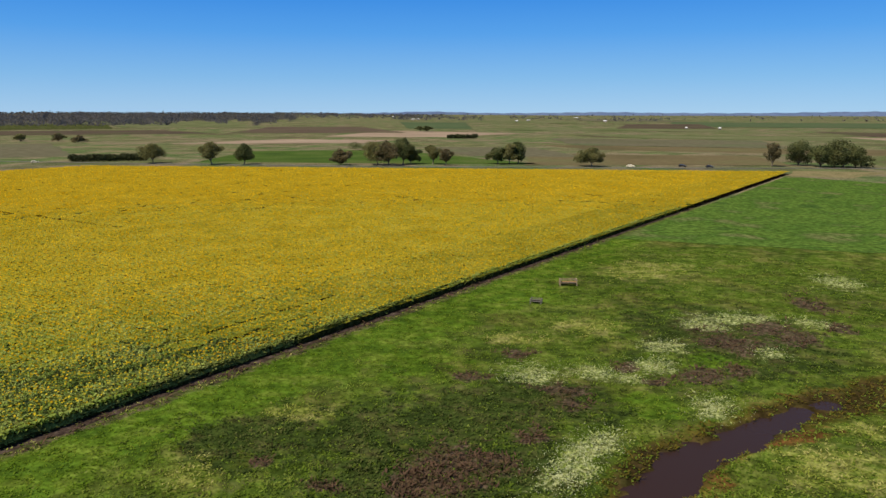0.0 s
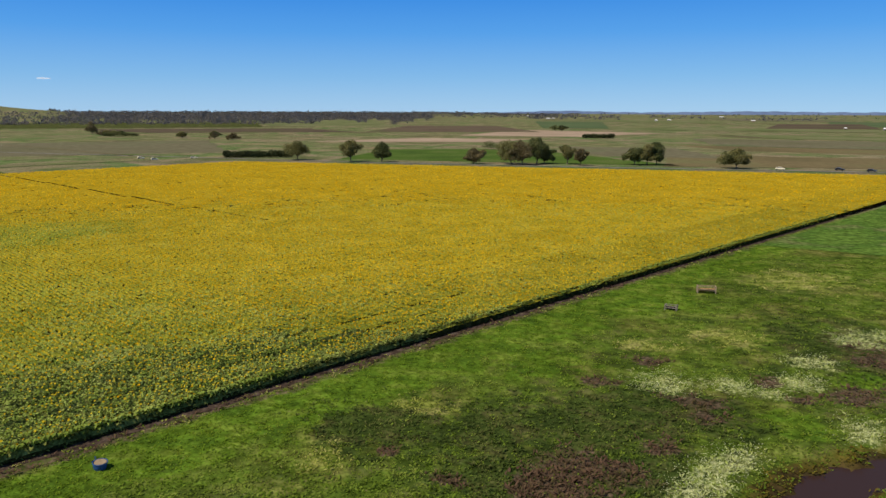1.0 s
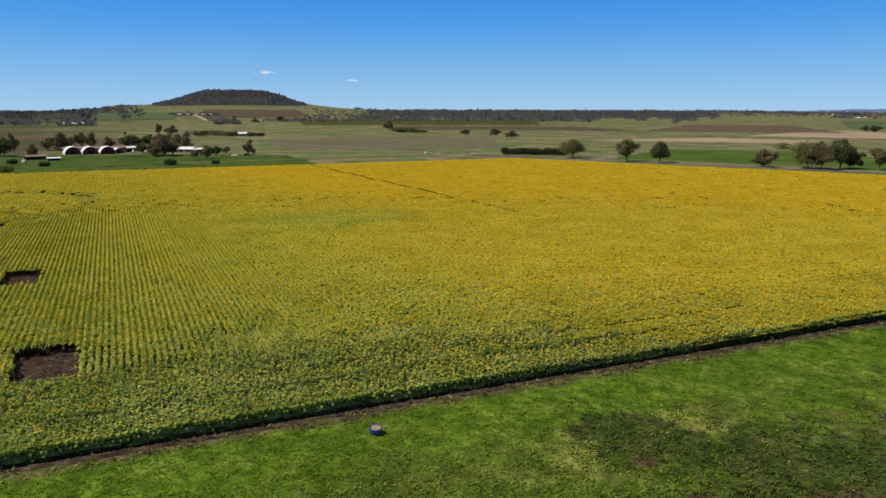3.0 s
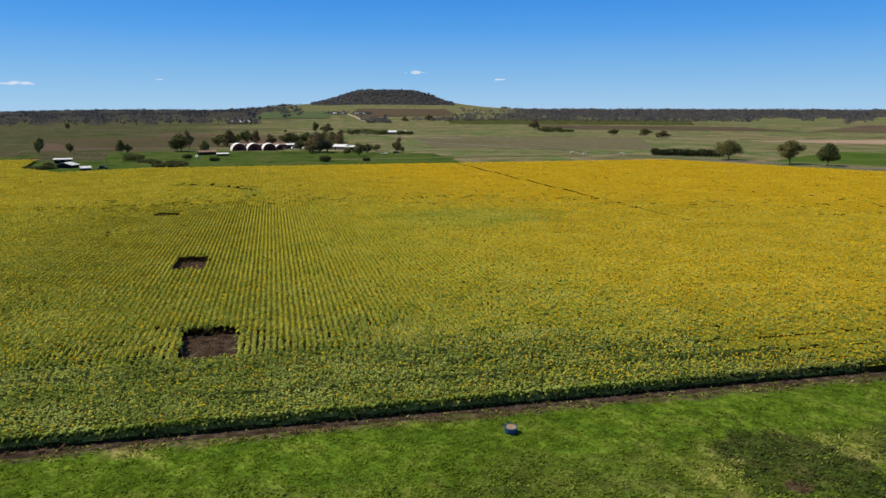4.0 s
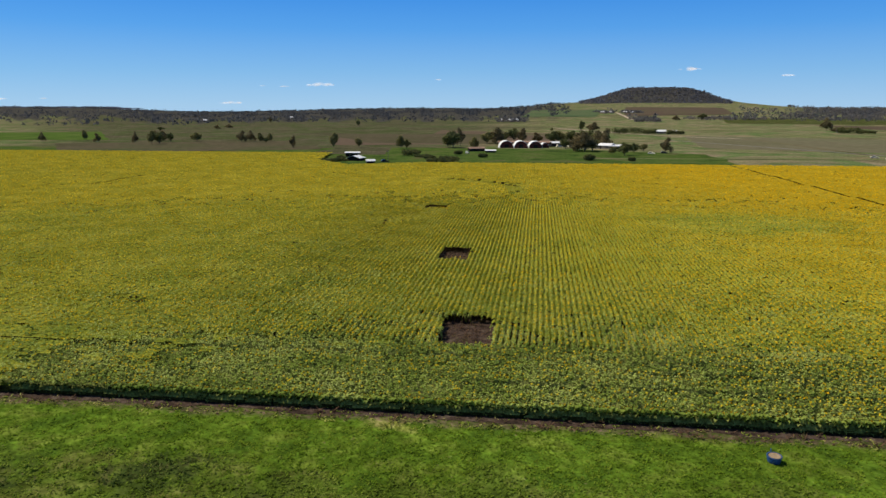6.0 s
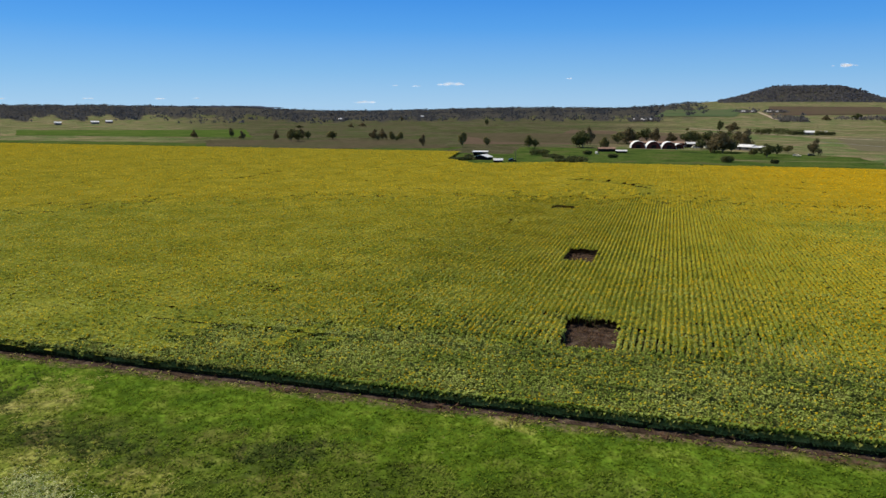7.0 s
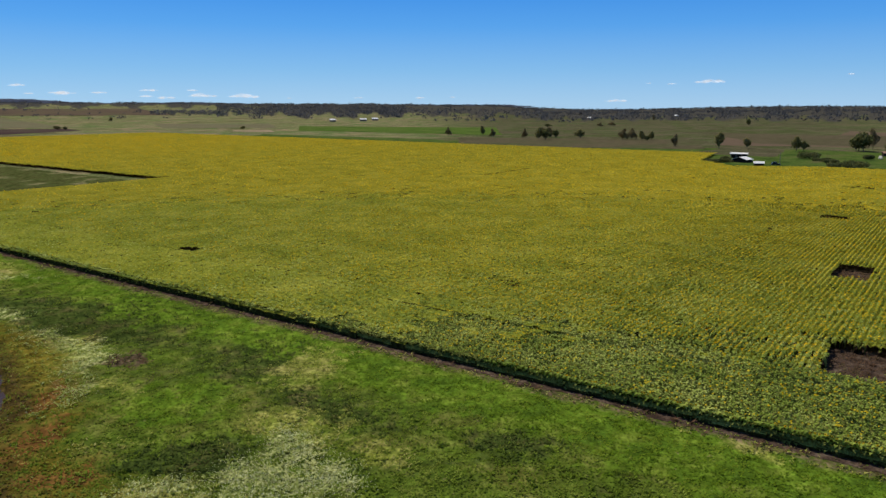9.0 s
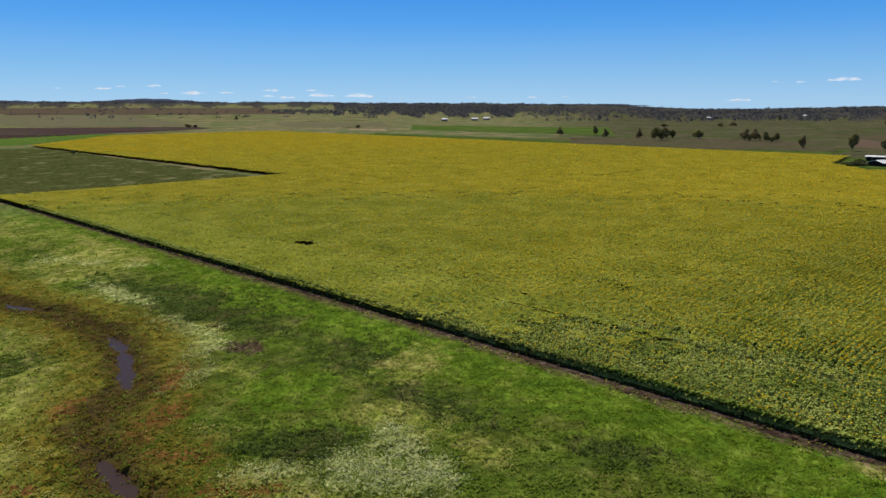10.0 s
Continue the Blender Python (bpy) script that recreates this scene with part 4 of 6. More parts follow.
        flower = bloom(u, v) * (0.30 + 0.22 * gold if r0 > 200 else 0.33 + 0.15 * gold)
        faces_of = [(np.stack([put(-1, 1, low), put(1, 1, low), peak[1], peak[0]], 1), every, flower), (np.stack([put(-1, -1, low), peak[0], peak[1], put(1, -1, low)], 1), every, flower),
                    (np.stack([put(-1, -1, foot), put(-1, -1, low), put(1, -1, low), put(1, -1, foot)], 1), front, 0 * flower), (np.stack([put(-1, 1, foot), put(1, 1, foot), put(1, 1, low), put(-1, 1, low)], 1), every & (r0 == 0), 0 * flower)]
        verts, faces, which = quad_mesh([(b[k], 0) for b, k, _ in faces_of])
        # Upright faces at the edge get the withered colour with shade painted in.
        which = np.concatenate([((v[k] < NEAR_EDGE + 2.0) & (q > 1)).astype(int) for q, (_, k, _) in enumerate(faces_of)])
        me = mesh_of(name, verts, faces, [mat, SHADYWITHERED], which)
        for key, value in (("flowers", np.concatenate([f[k] for _, k, f in faces_of])), ("golden", np.concatenate([gold[k] for _, k, _ in faces_of]))):
            at = me.attributes.new(key, "FLOAT", "POINT")
            at.data.foreach_set("value", np.repeat(value, 4).astype(np.float32))
        tagged(new(name, me), "dense leaves and flowers of the sunflower rows", "crop", kind="stuff")
    # Bare soil under and along the crop.
    for name, (u0, u1, w0, w1), label in (("soil", (-268, 397, 66.9, 178), "dark bare soil under the crop"), ("soil", (-733, 330, 178, 472), "dark bare soil under the crop")):
        uu, vv = np.meshgrid(np.linspace(u0, u1, 480), np.linspace(w0, w1, 16))
        m, k = uu.shape
        edge = (abs(vv - 66.9) < 0.5)
        vv = np.where(edge, vv + 0.35 + 0.4 * wobble(uu, vv, 5.0, 1) + 0.3 * wobble(uu, vv, 2.4, 3), vv)
        xy = uv_to_xy(uu, vv)
        right = uu < 398.5 - (vv - NEAR_EDGE) * 0.541
        top = np.interp(uu, [-133, -122, -97, -60], [470, 404, 372, 391])
        ok = right & (vv < top + 1) & (uu > -596 - (vv - 180) * 1.21 - 2)
        i, j = np.nonzero(ok[:-1, :-1] & ok[1:, 1:])
        q = np.stack([i * k + j, i * k + j + 1, (i + 1) * k + j + 1, (i + 1) * k + j], -1)
        me = mesh_of(name, np.column_stack([xy, np.full(m * k, 0.03)]), q[:, ::-1], [SOIL])
        tagged(new(name, me), label, "soil", kind="structure")


build_crop()

# ---- the single sunflowers of the edge row ----


def sunflower(seed, deep):
    """One plant: bent stalk, drooping heart-shaped leaves, a nodding head with petals round a dark disc."""
    rng = np.random.default_rng(seed)
    top = empty("sunflower", pose(0, 0, 0), "sunflower plant with broad leaves and a nodding yellow head" if deep is not None else "sunflower plant with broad green leaves, not yet open", "sunflower", "sunflowers of the edge row")
    high = 1.5 + rng.normal(0, 0.06)
    bm = bmesh.new()
    bend = Vector((rng.normal(0, 0.04), rng.normal(0, 0.04), high * 0.6))
    tip = Vector((bend.x * 1.6, bend.y * 1.6, high))
    tube(bm, (0, 0, -0.05), bend, 0.022, 0.018, 5)
    tube(bm, bend, tip, 0.018, 0.012, 5)
    part("stalk", bm, STALK, top)
    for k in range(11):
        z = high * (0.16 + 0.80 * k / 10)
        a, size = k * 2.4 + rng.uniform(-0.3, 0.3), 0.36 * rng.uniform(0.8, 1.15)
        bm = bmesh.new()
        out, side = Vector((math.cos(a), math.sin(a), 0)), Vector((-math.sin(a), math.cos(a), 0))
        base = Vector((0, 0, z)) + bend * (z / high * 0.5) * 0
        spine = [base, base + out * size * 0.35 + Vector((0, 0, 0.05)), base + out * size * 0.8 + Vector((0, 0, -0.02)), base + out * size * 1.15 + Vector((0, 0, -0.15 * rng.uniform(0.6, 1.4)))]
        widths = (0.02, 0.17, 0.14, 0.0)
        mid = [bm.verts.new(c) for c in spine]
        left = [bm.verts.new(c + side * w * size / 0.36 + Vector((0, 0, 0.03))) for c, w in zip(spine[:3], widths)]
        right = [bm.verts.new(c - side * w * size / 0.36 + Vector((0, 0, 0.03))) for c, w in zip(spine[:3], widths)]
        for n in range(2):
            bm.faces.new((mid[n], mid[n + 1], left[n + 1], left[n]))
            bm.faces.new((mid[n], right[n], right[n + 1], mid[n + 1]))
        bm.faces.new((mid[2], mid[3], left[2]))
        bm.faces.new((mid[2], right[2], mid[3]))
        # The lower six leaves have shade in their colour, the upper ones none.
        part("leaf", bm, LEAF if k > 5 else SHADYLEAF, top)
    if deep is not None:
        face = look(tip + Vector((0, 0, 0.04)), tip + Vector((0, 0, 0.04)) - away(200 + rng.normal(0, 40), 0.6, 0.55))
        bm = bmesh.new()
        ring = [bm.verts.new((math.cos(a) * r, math.sin(a) * r, 0.01 if r > 0.09 else 0.0)) for a, r in ((2 * math.pi * k / 24, 0.135 if k % 2 else 0.085) for k in range(24))]
        centre = bm.verts.new((0, 0, 0.0))
        for k in range(24):
            bm.faces.new((centre, ring[k], ring[(k + 1) % 24]))
        bm.transform(face)
        head = part("flower_head", bm, PETAL if deep else LEMON, top)
        bm = bmesh.new()
        bmesh.ops.create_cone(bm, cap_ends=True, segments=10, radius1=0.05, radius2=0.035, depth=0.03, matrix=face @ Matrix.Translation((0, 0, 0.015)))
        part("disc", bm, DISC, head)
    return top


def edge_row():
    kinds = [sunflower(500 + k, (None, True, False, None, False, True)[k]) for k in range(6)]
    first = {}
    rng = np.random.default_rng(77)
    for k, u in enumerate(np.arange(-SINGLE + 0.2, SINGLE, 0.34)):
        x, y = uv_to_xy(u + rng.normal(0, 0.06), NEAR_EDGE + 0.5 + rng.normal(0, 0.08))[0]
        n = int(rng.integers(0, 6))
        m = pose(x, y, 0.03, 0, 0, rng.normal(0, 25) + (180 if rng.random() < 0.3 else 0)) @ Matrix.Scale(rng.uniform(0.92, 1.06), 4)
        if n in first:
            copy_thing(kinds[n], m)
        else:
            first[n] = m
    for n, m in first.items():
        kinds[n].matrix_world = m


edge_row()

# ---- trees ----


def leaf_cloud(blobs, count, size, rng):
    """Small leaf clumps as bent quads scattered through blobs (centre, radii), thicker towards their outsides."""
    vol = np.array([b[1][0] * b[1][1] * b[1][2] for b in blobs]) ** 0.67
    pick = rng.choice(len(blobs), count, p=vol / vol.sum())
    c = np.array([b[0] for b in blobs])[pick]
    r = np.array([b[1] for b in blobs])[pick]
    d = rng.normal(0, 1, (count, 3))
    d /= np.linalg.norm(d, axis=1)[:, None]
    p = c + d * r * (rng.random(count) ** 0.45)[:, None]
    n = d + rng.normal(0, 0.7, (count, 3))
    n /= np.linalg.norm(n, axis=1)[:, None]
    a = np.cross(n, rng.normal(0, 1, (count, 3)))
    a /= np.linalg.norm(a, axis=1)[:, None]
    b = np.cross(n, a)
    s = (size * rng.uniform(0.6, 1.4, count))[:, None]
    return np.stack([p - a * s, p - b * s * 0.6 - n * s * 0.2, p + a * s, p + b * s * 0.6], 1)


def tree(height, width, seed, leaf, label, m, name="tree", bare=0.15, leaves=900, size=0.42, spread=6, group="", squat=1.0):
    """A tree: tapered trunk with limbs, and a crown of many small leaf clumps in uneven masses with gaps."""
    rng = np.random.default_rng(seed)
    top = empty(name, m, label, "tree", group)
    bm = bmesh.new()
    trunk = height * bare
    lean = rng.normal(0, 0.03, 2) * height
    fork = Vector((lean[0], lean[1], trunk))
    tube(bm, (0, 0, -0.2), fork, height * 0.030, height * 0.022)
    middle = np.array([fork.x, fork.y, trunk + (height - trunk) * 0.52])
    blobs = [(middle, np.array([width * 0.37, width * 0.37, (height - trunk) * 0.43]))] * 2
    for k in range(spread):
        a = 2 * math.pi * (k + rng.uniform(-0.3, 0.3)) / spread
        out = width * rng.uniform(0.22, 0.40) * (0.3 if k == spread - 1 else 1)
        up = trunk + (height - trunk) * (rng.uniform(0.20, 0.70) if k < spread - 1 else 0.80)
        tip = Vector((fork.x + out * math.cos(a), fork.y + out * math.sin(a), up))
        elbow = fork.lerp(tip, 0.5) + Vector((0, 0, height * 0.03))
        tube(bm, fork, elbow, height * 0.016, height * 0.011, 5)
        tube(bm, elbow, tip, height * 0.011, height * 0.004, 5)
        for _ in range(3):
            rad = width * rng.uniform(0.12, 0.21)
            off = rng.normal(0, 0.09, 3) * (width, width, height * 0.7)
            mid = np.array(tip) + off
            mid[2] = min(max(mid[2], trunk * 0.9), height - rad * 0.6)
            blobs.append((mid, np.array([rad, rad, rad * rng.uniform(0.6, 0.9) * squat])))
        low = np.array(elbow) + rng.normal(0, 0.07, 3) * (width, width, height * 0.4)
        blobs.append((low, np.array([1, 1, 0.7]) * width * rng.uniform(0.10, 0.17)))
    part("trunk", bm, BARK, top)
    q = leaf_cloud(blobs, leaves, size, rng)
    part_mesh("crown", q, leaf, top)
    return top


def part_mesh(name, quads, mat, parent=None, label=""):
    me = mesh_of(name, quads.reshape(-1, 3), np.arange(len(quads) * 4).reshape(-1, 4), [mat])
    ob = new(name, me)
    ob.parent = parent
    if label:
        tagged(ob, label)
    return ob


def bush(height, width, seed, leaf, label, m, leaves=500, size=0.32, depth=None, name="bush"):
    """A shrub or a hedge: short stems and leaf clumps down to the ground."""
    rng = np.random.default_rng(seed)
    top = empty(name, m, label, "shrub")
    blobs = []
    depth = depth or width * 0.7
    n = max(3, int(width / height * 2))
    for k in range(n):
        x = (k + 0.5) / n * width - width / 2 + rng.normal(0, 0.1)
        y = rng.normal(0, 0.15) * depth
        h = height * rng.uniform(0.75, 1.0)
        bm = bmesh.new()
        tube(bm, (x, y, -0.1), (x + rng.normal(0, 0.1), y, h * 0.6), 0.07, 0.03, 5)
        part("stem", bm, BARK, top)
        blobs.append((np.array([x, y, h * 0.52]), np.array([max(width / n * 1.15, 0.5), depth * 0.42, h * 0.48])))
    part_mesh("leaves", leaf_cloud(blobs, leaves, size, rng), leaf, top)
    return top


# Trees along the road: bearing, range, height, width.
ROAD_TREES = [(21.3, 478, 12.1, 17), (17.3, 452, 13.8, 12.8), (15.0, 449, 12.0, 13.4), (7.9, 431, 9.2, 12), (5.0, 430, 13.1, 17), (4.2, 425, 14.1, 15), (3.1, 434, 15.2, 14), (2.5, 436, 9.6, 11), (0.8, 433, 11.6, 9), (-0.2, 425, 10.0, 8.5), (-4.2, 436, 10.6, 13), (-5.1, 437, 12.6, 11), (-5.8, 440, 13.0, 13.5), (-11.3, 424, 11.0, 15)]
LOOKS = ["spreading gum tree with a rounded olive crown by the road", "round-crowned gum tree on a clear trunk by the road", "low rounded gum tree beside the sealed road", "open-crowned gum tree with bare limbs showing"]
for k, (b, r, h, w) in enumerate(ROAD_TREES):
    leaf = (GUM, GUM, DARKGUM, RUSSET, GUM, RUSSET, DARKGUM, DARKGUM, GUM, RUSSET, DARKGUM, GUM, DARKGUM, GUM)[k]
    tree(h, w, 40 + k, leaf, LOOKS[k % 4], pose(*on_land(b, r), 0, 0, 37 * k), leaves=5600 if w > 10 else 3300, size=0.38, bare=0.16, group="roadside trees", spread=7)
tree(14.0, 8.5, 80, RUSSET, "tall narrow tree with a reddish-brown crown", pose(*on_land(-23.9, 455)), bare=0.13, leaves=2600, spread=7, group="roadside trees", squat=1.7)
for k, (b, r, h, w) in enumerate([(-25.5, 470, 15, 18), (-27.0, 462, 13.0, 15), (-27.7, 463, 14.6, 16), (-28.4, 464, 15.8, 17), (-29.1, 466, 12.5, 14)]):
    tree(h, w, 90 + k, DARKGUM, "dense dark green tree in a roadside clump", pose(*on_land(b, r), 0, 0, 50 * k), bare=0.06, leaves=3800, spread=9, group="roadside trees")
bush(2.9, 6, 5, DARKGUM, "low dark shrub beside the road", pose(*on_land(-29.8, 474), 0, 0, -30))
bush(8.1, 10, 6, DARKGUM, "round dense dark tree in the pasture", pose(*on_land(6.7, 594)), leaves=900, depth=8, name="shrub_tree")
bush(5.6, 43, 7, HEDGE, "long dark clipped hedge beside the road", pose(*on_land(24.2, 503), 0, 0, 18), leaves=9000, size=0.42, depth=5, name="hedge")
bush(5.8, 33, 8, HEDGE, "long dark windbreak hedge in the far pasture", pose(*on_land(-1.5, 862), 0, 0, 0), leaves=4200, size=0.6, depth=6, name="hedge")

# Three grown patterns for the scattered paddock trees, then their copies.
SCATTER = [(29.5, 900, 6.8, 12), (27.3, 882, 7.3, 10.7), (26.0, 858, 5.2, 11.7), (1.7, 1186, 7.2, 12.5), (1.2, 1158, 7.9, 15.7)]
FARM = [(53.7, 649, 8.4, 10.8), (51.8, 521, 10.3, 11), (52.4, 526, 9.0, 9), (50.4, 573, 10.9, 8.7), (51.4, 670, 7.6, 12), (50.7, 660, 7.6, 11), (48.8, 485, 6.6, 7.4), (48.2, 511, 5.4, 4.7), (49.7, 497, 4.1, 4.5), (45.9, 519, 7.9, 5.5), (62.2, 573, 7.8, 7.8), (61.7, 564, 10.3, 9.4), (61.2, 597, 10.9, 5.4), (60.1, 525, 7.6, 5.6), (58.6, 631, 10.0, 10.5), (57.8, 673, 7.1, 6.1), (57.1, 673, 9.2, 8.1), (55.3, 640, 7.0, 8)]
PASTURE = [(69.0, 571, 6.5, 5.2), (65.8, 549, 8.7, 5.8), (65.4, 552, 6.0, 4.8), (70.9, 562, 10.2, 6.0), (69.0, 1195, 9.0, 6.3), (83.5, 706, 8.0, 10), (83.0, 726, 7.7, 7.7), (80.8, 708, 7.0, 9.6), (83.3, 1044, 4.7, 7.9), (77.7, 681, 8.2, 7.2), (77.0, 686, 8.3, 7.3), (76.3, 662, 7.5, 5.0), (75.9, 662, 4.0, 4.0), (75.6, 681, 6.7, 5.2), (74.0, 580, 7.5, 5.3), (79.4, 1104, 5.0, 6.7), (78.5, 1148, 5.2, 8.7), (75.5, 1543, 9.3, 7.0)]
LEFT_PASTURE = [(118.5, 1039, 4.7, 7.8), (118.0, 1035, 3.9, 5.5), (115.1, 1436, 6.5, 6.5), (106.2, 967, 4.4, 5.8), (90.8, 755, 6.9, 5.1), (88.2, 761, 8.6, 4.6), (87.4, 711, 7.0, 4.8), (85.0, 692, 7.9, 4.2), (83.9, 662, 10.0, 6.0), (83.4, 665, 8.6, 9.1), (82.6, 700, 6.9, 5.8), (126.1, 507, 2.7, 2.3)]
FAR_SLOPE = [(52.1, 971, 11.7, 7.3), (51.3, 971, 9.5, 14.7), (54.3, 971, 3.7, 3.7), (45.3, 1632, 9.8, 12.3), (43.4, 1726, 11.7, 15.6), (34.4, 1019, 6.5, 10), (34.0, 1012, 6.0, 10), (33.6, 1003, 6.0, 9), (34.9, 1030, 5.0, 9), (35.4, 1095, 14.0, 11.6), (29.5, 922, 5.6, 8.4), (27.3, 865, 7.2, 7.8), (26.1, 828, 6.3, 11.3)]
FARM_MORE = [(62.0, 572, 9, 8), (58.2, 642, 9, 9), (56.6, 652, 9.5, 8), (54.2, 632, 8, 9), (53.2, 562, 6, 6), (52.1, 541, 9, 10), (51.2, 532, 8, 8), (50.9, 602, 9, 9), (47.5, 542, 4, 5), (59.2, 628, 8, 9), (52.7, 655, 8, 10), (51.9, 672, 8, 10)]
patterns = []
for k, (leaf, label) in enumerate(((GUM, "small olive gum tree standing in the pasture"), (DARKGUM, "small dark green tree standing in the pasture"), (RUSSET, "small gum tree with a thin brownish crown"))):
    patterns.append(tree(10, 10, 200 + k, leaf, label, pose(0, 0, 0), leaves=760, size=0.66, spread=6, bare=0.10, group="pasture trees", squat=1.5))
used = [False] * 3
for k, (b, r, h, w) in enumerate(SCATTER + FARM + FARM_MORE + PASTURE + LEFT_PASTURE + FAR_SLOPE):
    which = (k * 7 + int(r)) % 3
    tall, grow = (1.2, 1.15) if (b, r, h, w) in FARM + FARM_MORE else (1.1, 1.0)
    m = pose(*on_land(b, r), 0, 0, 61 * k) @ Matrix.Diagonal((w * grow / 8.4, w * grow / 8.4, h * tall / 9.4, 1))
    if used[which]:
        copy_thing(patterns[which], m)
    else:
        used[which] = m
for ob, m in zip(patterns, used):
    ob.matrix_world = m
for k, (b, r, h, w) in enumerate([(65.0, 472, 5.0, 10.0), (62.9, 410, 3.4, 12.5), (62.1, 413, 4.2, 9.4), (63.6, 442, 2.4, 6.7), (59.5, 453, 3.1, 4.1), (61.4, 483, 2.9, 4.4), (70.4, 436, 3.0, 4.0), (51.4, 432, 4.3, 5.3), (48.3, 434, 2.6, 3.3), (64.2, 455, 2.2, 8.0), (71.6, 430, 1.6, 7.0)]):
    bush(h, w, 300 + k, DARKGUM, "dark green shrub in the grass near the farm", pose(*on_land(b, r), 0, 0, b), leaves=900, size=0.42)

for b, h, w in ((33.7, 7.0, 17), (32.9, 5.0, 15), (34.4, 6.0, 10)):
    bush(h, w, int(b * 10), DARKGUM, "dense dark trees sheltering a far farmhouse", pose(*on_land(b, 990), 0, 0, b), leaves=700, size=0.6, name="shelter_trees")
for b, h, w in ((49.3, 8.5, 13), (48.6, 10.0, 16), (47.6, 8.0, 17), (47.0, 7.0, 10), (45.6, 6.5, 9), (45.0, 5.0, 8)):
    bush(h, w, int(b * 10), DARKGUM, "dense dark trees sheltering a farmhouse", pose(*on_land(b, 882), 0, 0, b), leaves=700, size=0.6, name="shelter_trees")

# ---- far woods, hill scrub, far ranges ----


def woods(name, label, mat, belts, seed, size=2.4, per=8, tall=8.0):
    """Belts of far trees: bearing from, to, range from, to, how many; each tree a handful of clumps."""
    rng = np.random.default_rng(seed)
    out = []
    for b0, b1, r0, r1, n in belts:
        b = b0 + (b1 - b0) * rng.random(n)
        r = r0 + (r1 - r0) * rng.random(n)
        keep = (wobble(b * 40, r, 300.0, 2) > -0.6) & (r > r0 * (1 + (0.15 + 0.16 * np.sin(b * 1.9 + b0) + 0.10 * np.sin(b * 5.3)) * (900 < n < 4000)))
        b, r = np.radians(b[keep]), r[keep]
        x, y = -r * np.sin(b), r * np.cos(b)
        h = tall * rng.uniform(0.5, 1.15, len(x)) * np.where(rng.random(len(x)) < 0.06, 1.6, 1.0)
        base = np.column_stack([x, y, land(x, y)])
        for k in range(per):
            c = base + np.column_stack([rng.normal(0, 1, (len(x), 2)) * h[:, None] * 0.42, h * rng.uniform(0.12, 0.85, len(x))])
            a = rng.normal(0, 1, (len(x), 3))
            a /= np.linalg.norm(a, axis=1)[:, None]
            e = np.cross(a, rng.normal(0, 1, (len(x), 3)))
            e /= np.linalg.norm(e, axis=1)[:, None]
            s = size * (h / tall)[:, None]
            out.append(np.stack([c - a * s, c - e * s * 0.7, c + a * s, c + e * s * 0.7], 1))
    q = np.concatenate(out)
    me = mesh_of(name, q.reshape(-1, 3), np.arange(len(q) * 4).reshape(-1, 4), [mat])
    tagged(new(name, me), label, "woods", kind="stuff")


woods("far_woods", "dark band of scrubby woodland along the plain's edge", HAZYWOODS, [(11, 37, 1750, 3200, 2600), (8, 38, 3000, 4700, 2800), (20, 38, 1650, 2300, 700), (0, 12, 2500, 4600, 500), (37, 41, 1900, 2600, 130), (-33, 2, 2400, 4700, 170), (-3, 4, 2300, 3300, 150), (-9, -5, 2600, 3200, 40), (-16, -12, 2300, 2600, 30), (44.6, 37.5, 1690, 1850, 150), (48.2, 46.3, 1520, 1580, 50), (58.5, 56.3, 1480, 1620, 70), (51.2, 49.7, 2170, 2260, 60), (49.2, 47.7, 2170, 2260, 70), (48.6, 46.6, 1700, 1760, 50)], 11)
woods("far_woods", "scrubby woodland and scattered trees on low ridges, darkened as if backlit", BACKLITWOODS, [(52, 86, 3000, 4700, 3400), (53, 86, 1950, 3000, 2000), (56, 84, 1500, 2000, 300), (94, 108, 1550, 3600, 2000), (108, 112.5, 1900, 2300, 140), (84, 133, 3500, 4750, 3600), (80, 94, 1350, 3000, 300), (108, 133, 1500, 3600, 160)], 12)
woods("hill_scrub", "haze-tinted purplish brown scrub covering the flat-topped hill", HAZYSCRUB, [(41.6, 52.3, 3290, 3950, 4600)], 13, size=3.2, per=6, tall=6.5)


def far_range(b, top, mat, label, foot=12.0):
    """Low ranges at the edge of sight, from their crest's height along the bearings."""
    rows = []
    a = np.radians(b)
    for r, f in ((4780, 0.0), (4840, 0.75), (4890, 1.0), (4940, 0.6)):
        rows.append(np.column_stack([-r * np.sin(a), r * np.cos(a), foot + 2 + (top - foot) * f]))
    n = len(b)
    i, j = np.meshgrid(np.arange(3), np.arange(n - 1), indexing="ij")
    q = np.stack([i * n + j, i * n + j + 1, (i + 1) * n + j + 1, (i + 1) * n + j], -1).reshape(-1, 4)
    tagged(new("backdrop", mesh_of("backdrop", np.concatenate(rows), q, [mat], smooth=True)), label, "hills", kind="structure")


# Backdrop crests; their haze is in the material colour.
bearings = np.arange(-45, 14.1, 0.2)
far_range(bearings, 22 + 10 * np.exp(-((bearings - 1.2) / 3.2) ** 2) + 6 * np.exp(-((bearings + 12) / 4) ** 2) + 9 * np.exp(-((bearings + 30) / 5) ** 2) + 1.4 * np.sin(bearings * 3.1) + 0.8 * np.sin(bearings * 7.3), HAZEBLUE, "hazy blue ranges at the edge of sight", 6.0)
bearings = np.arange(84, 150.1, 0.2)
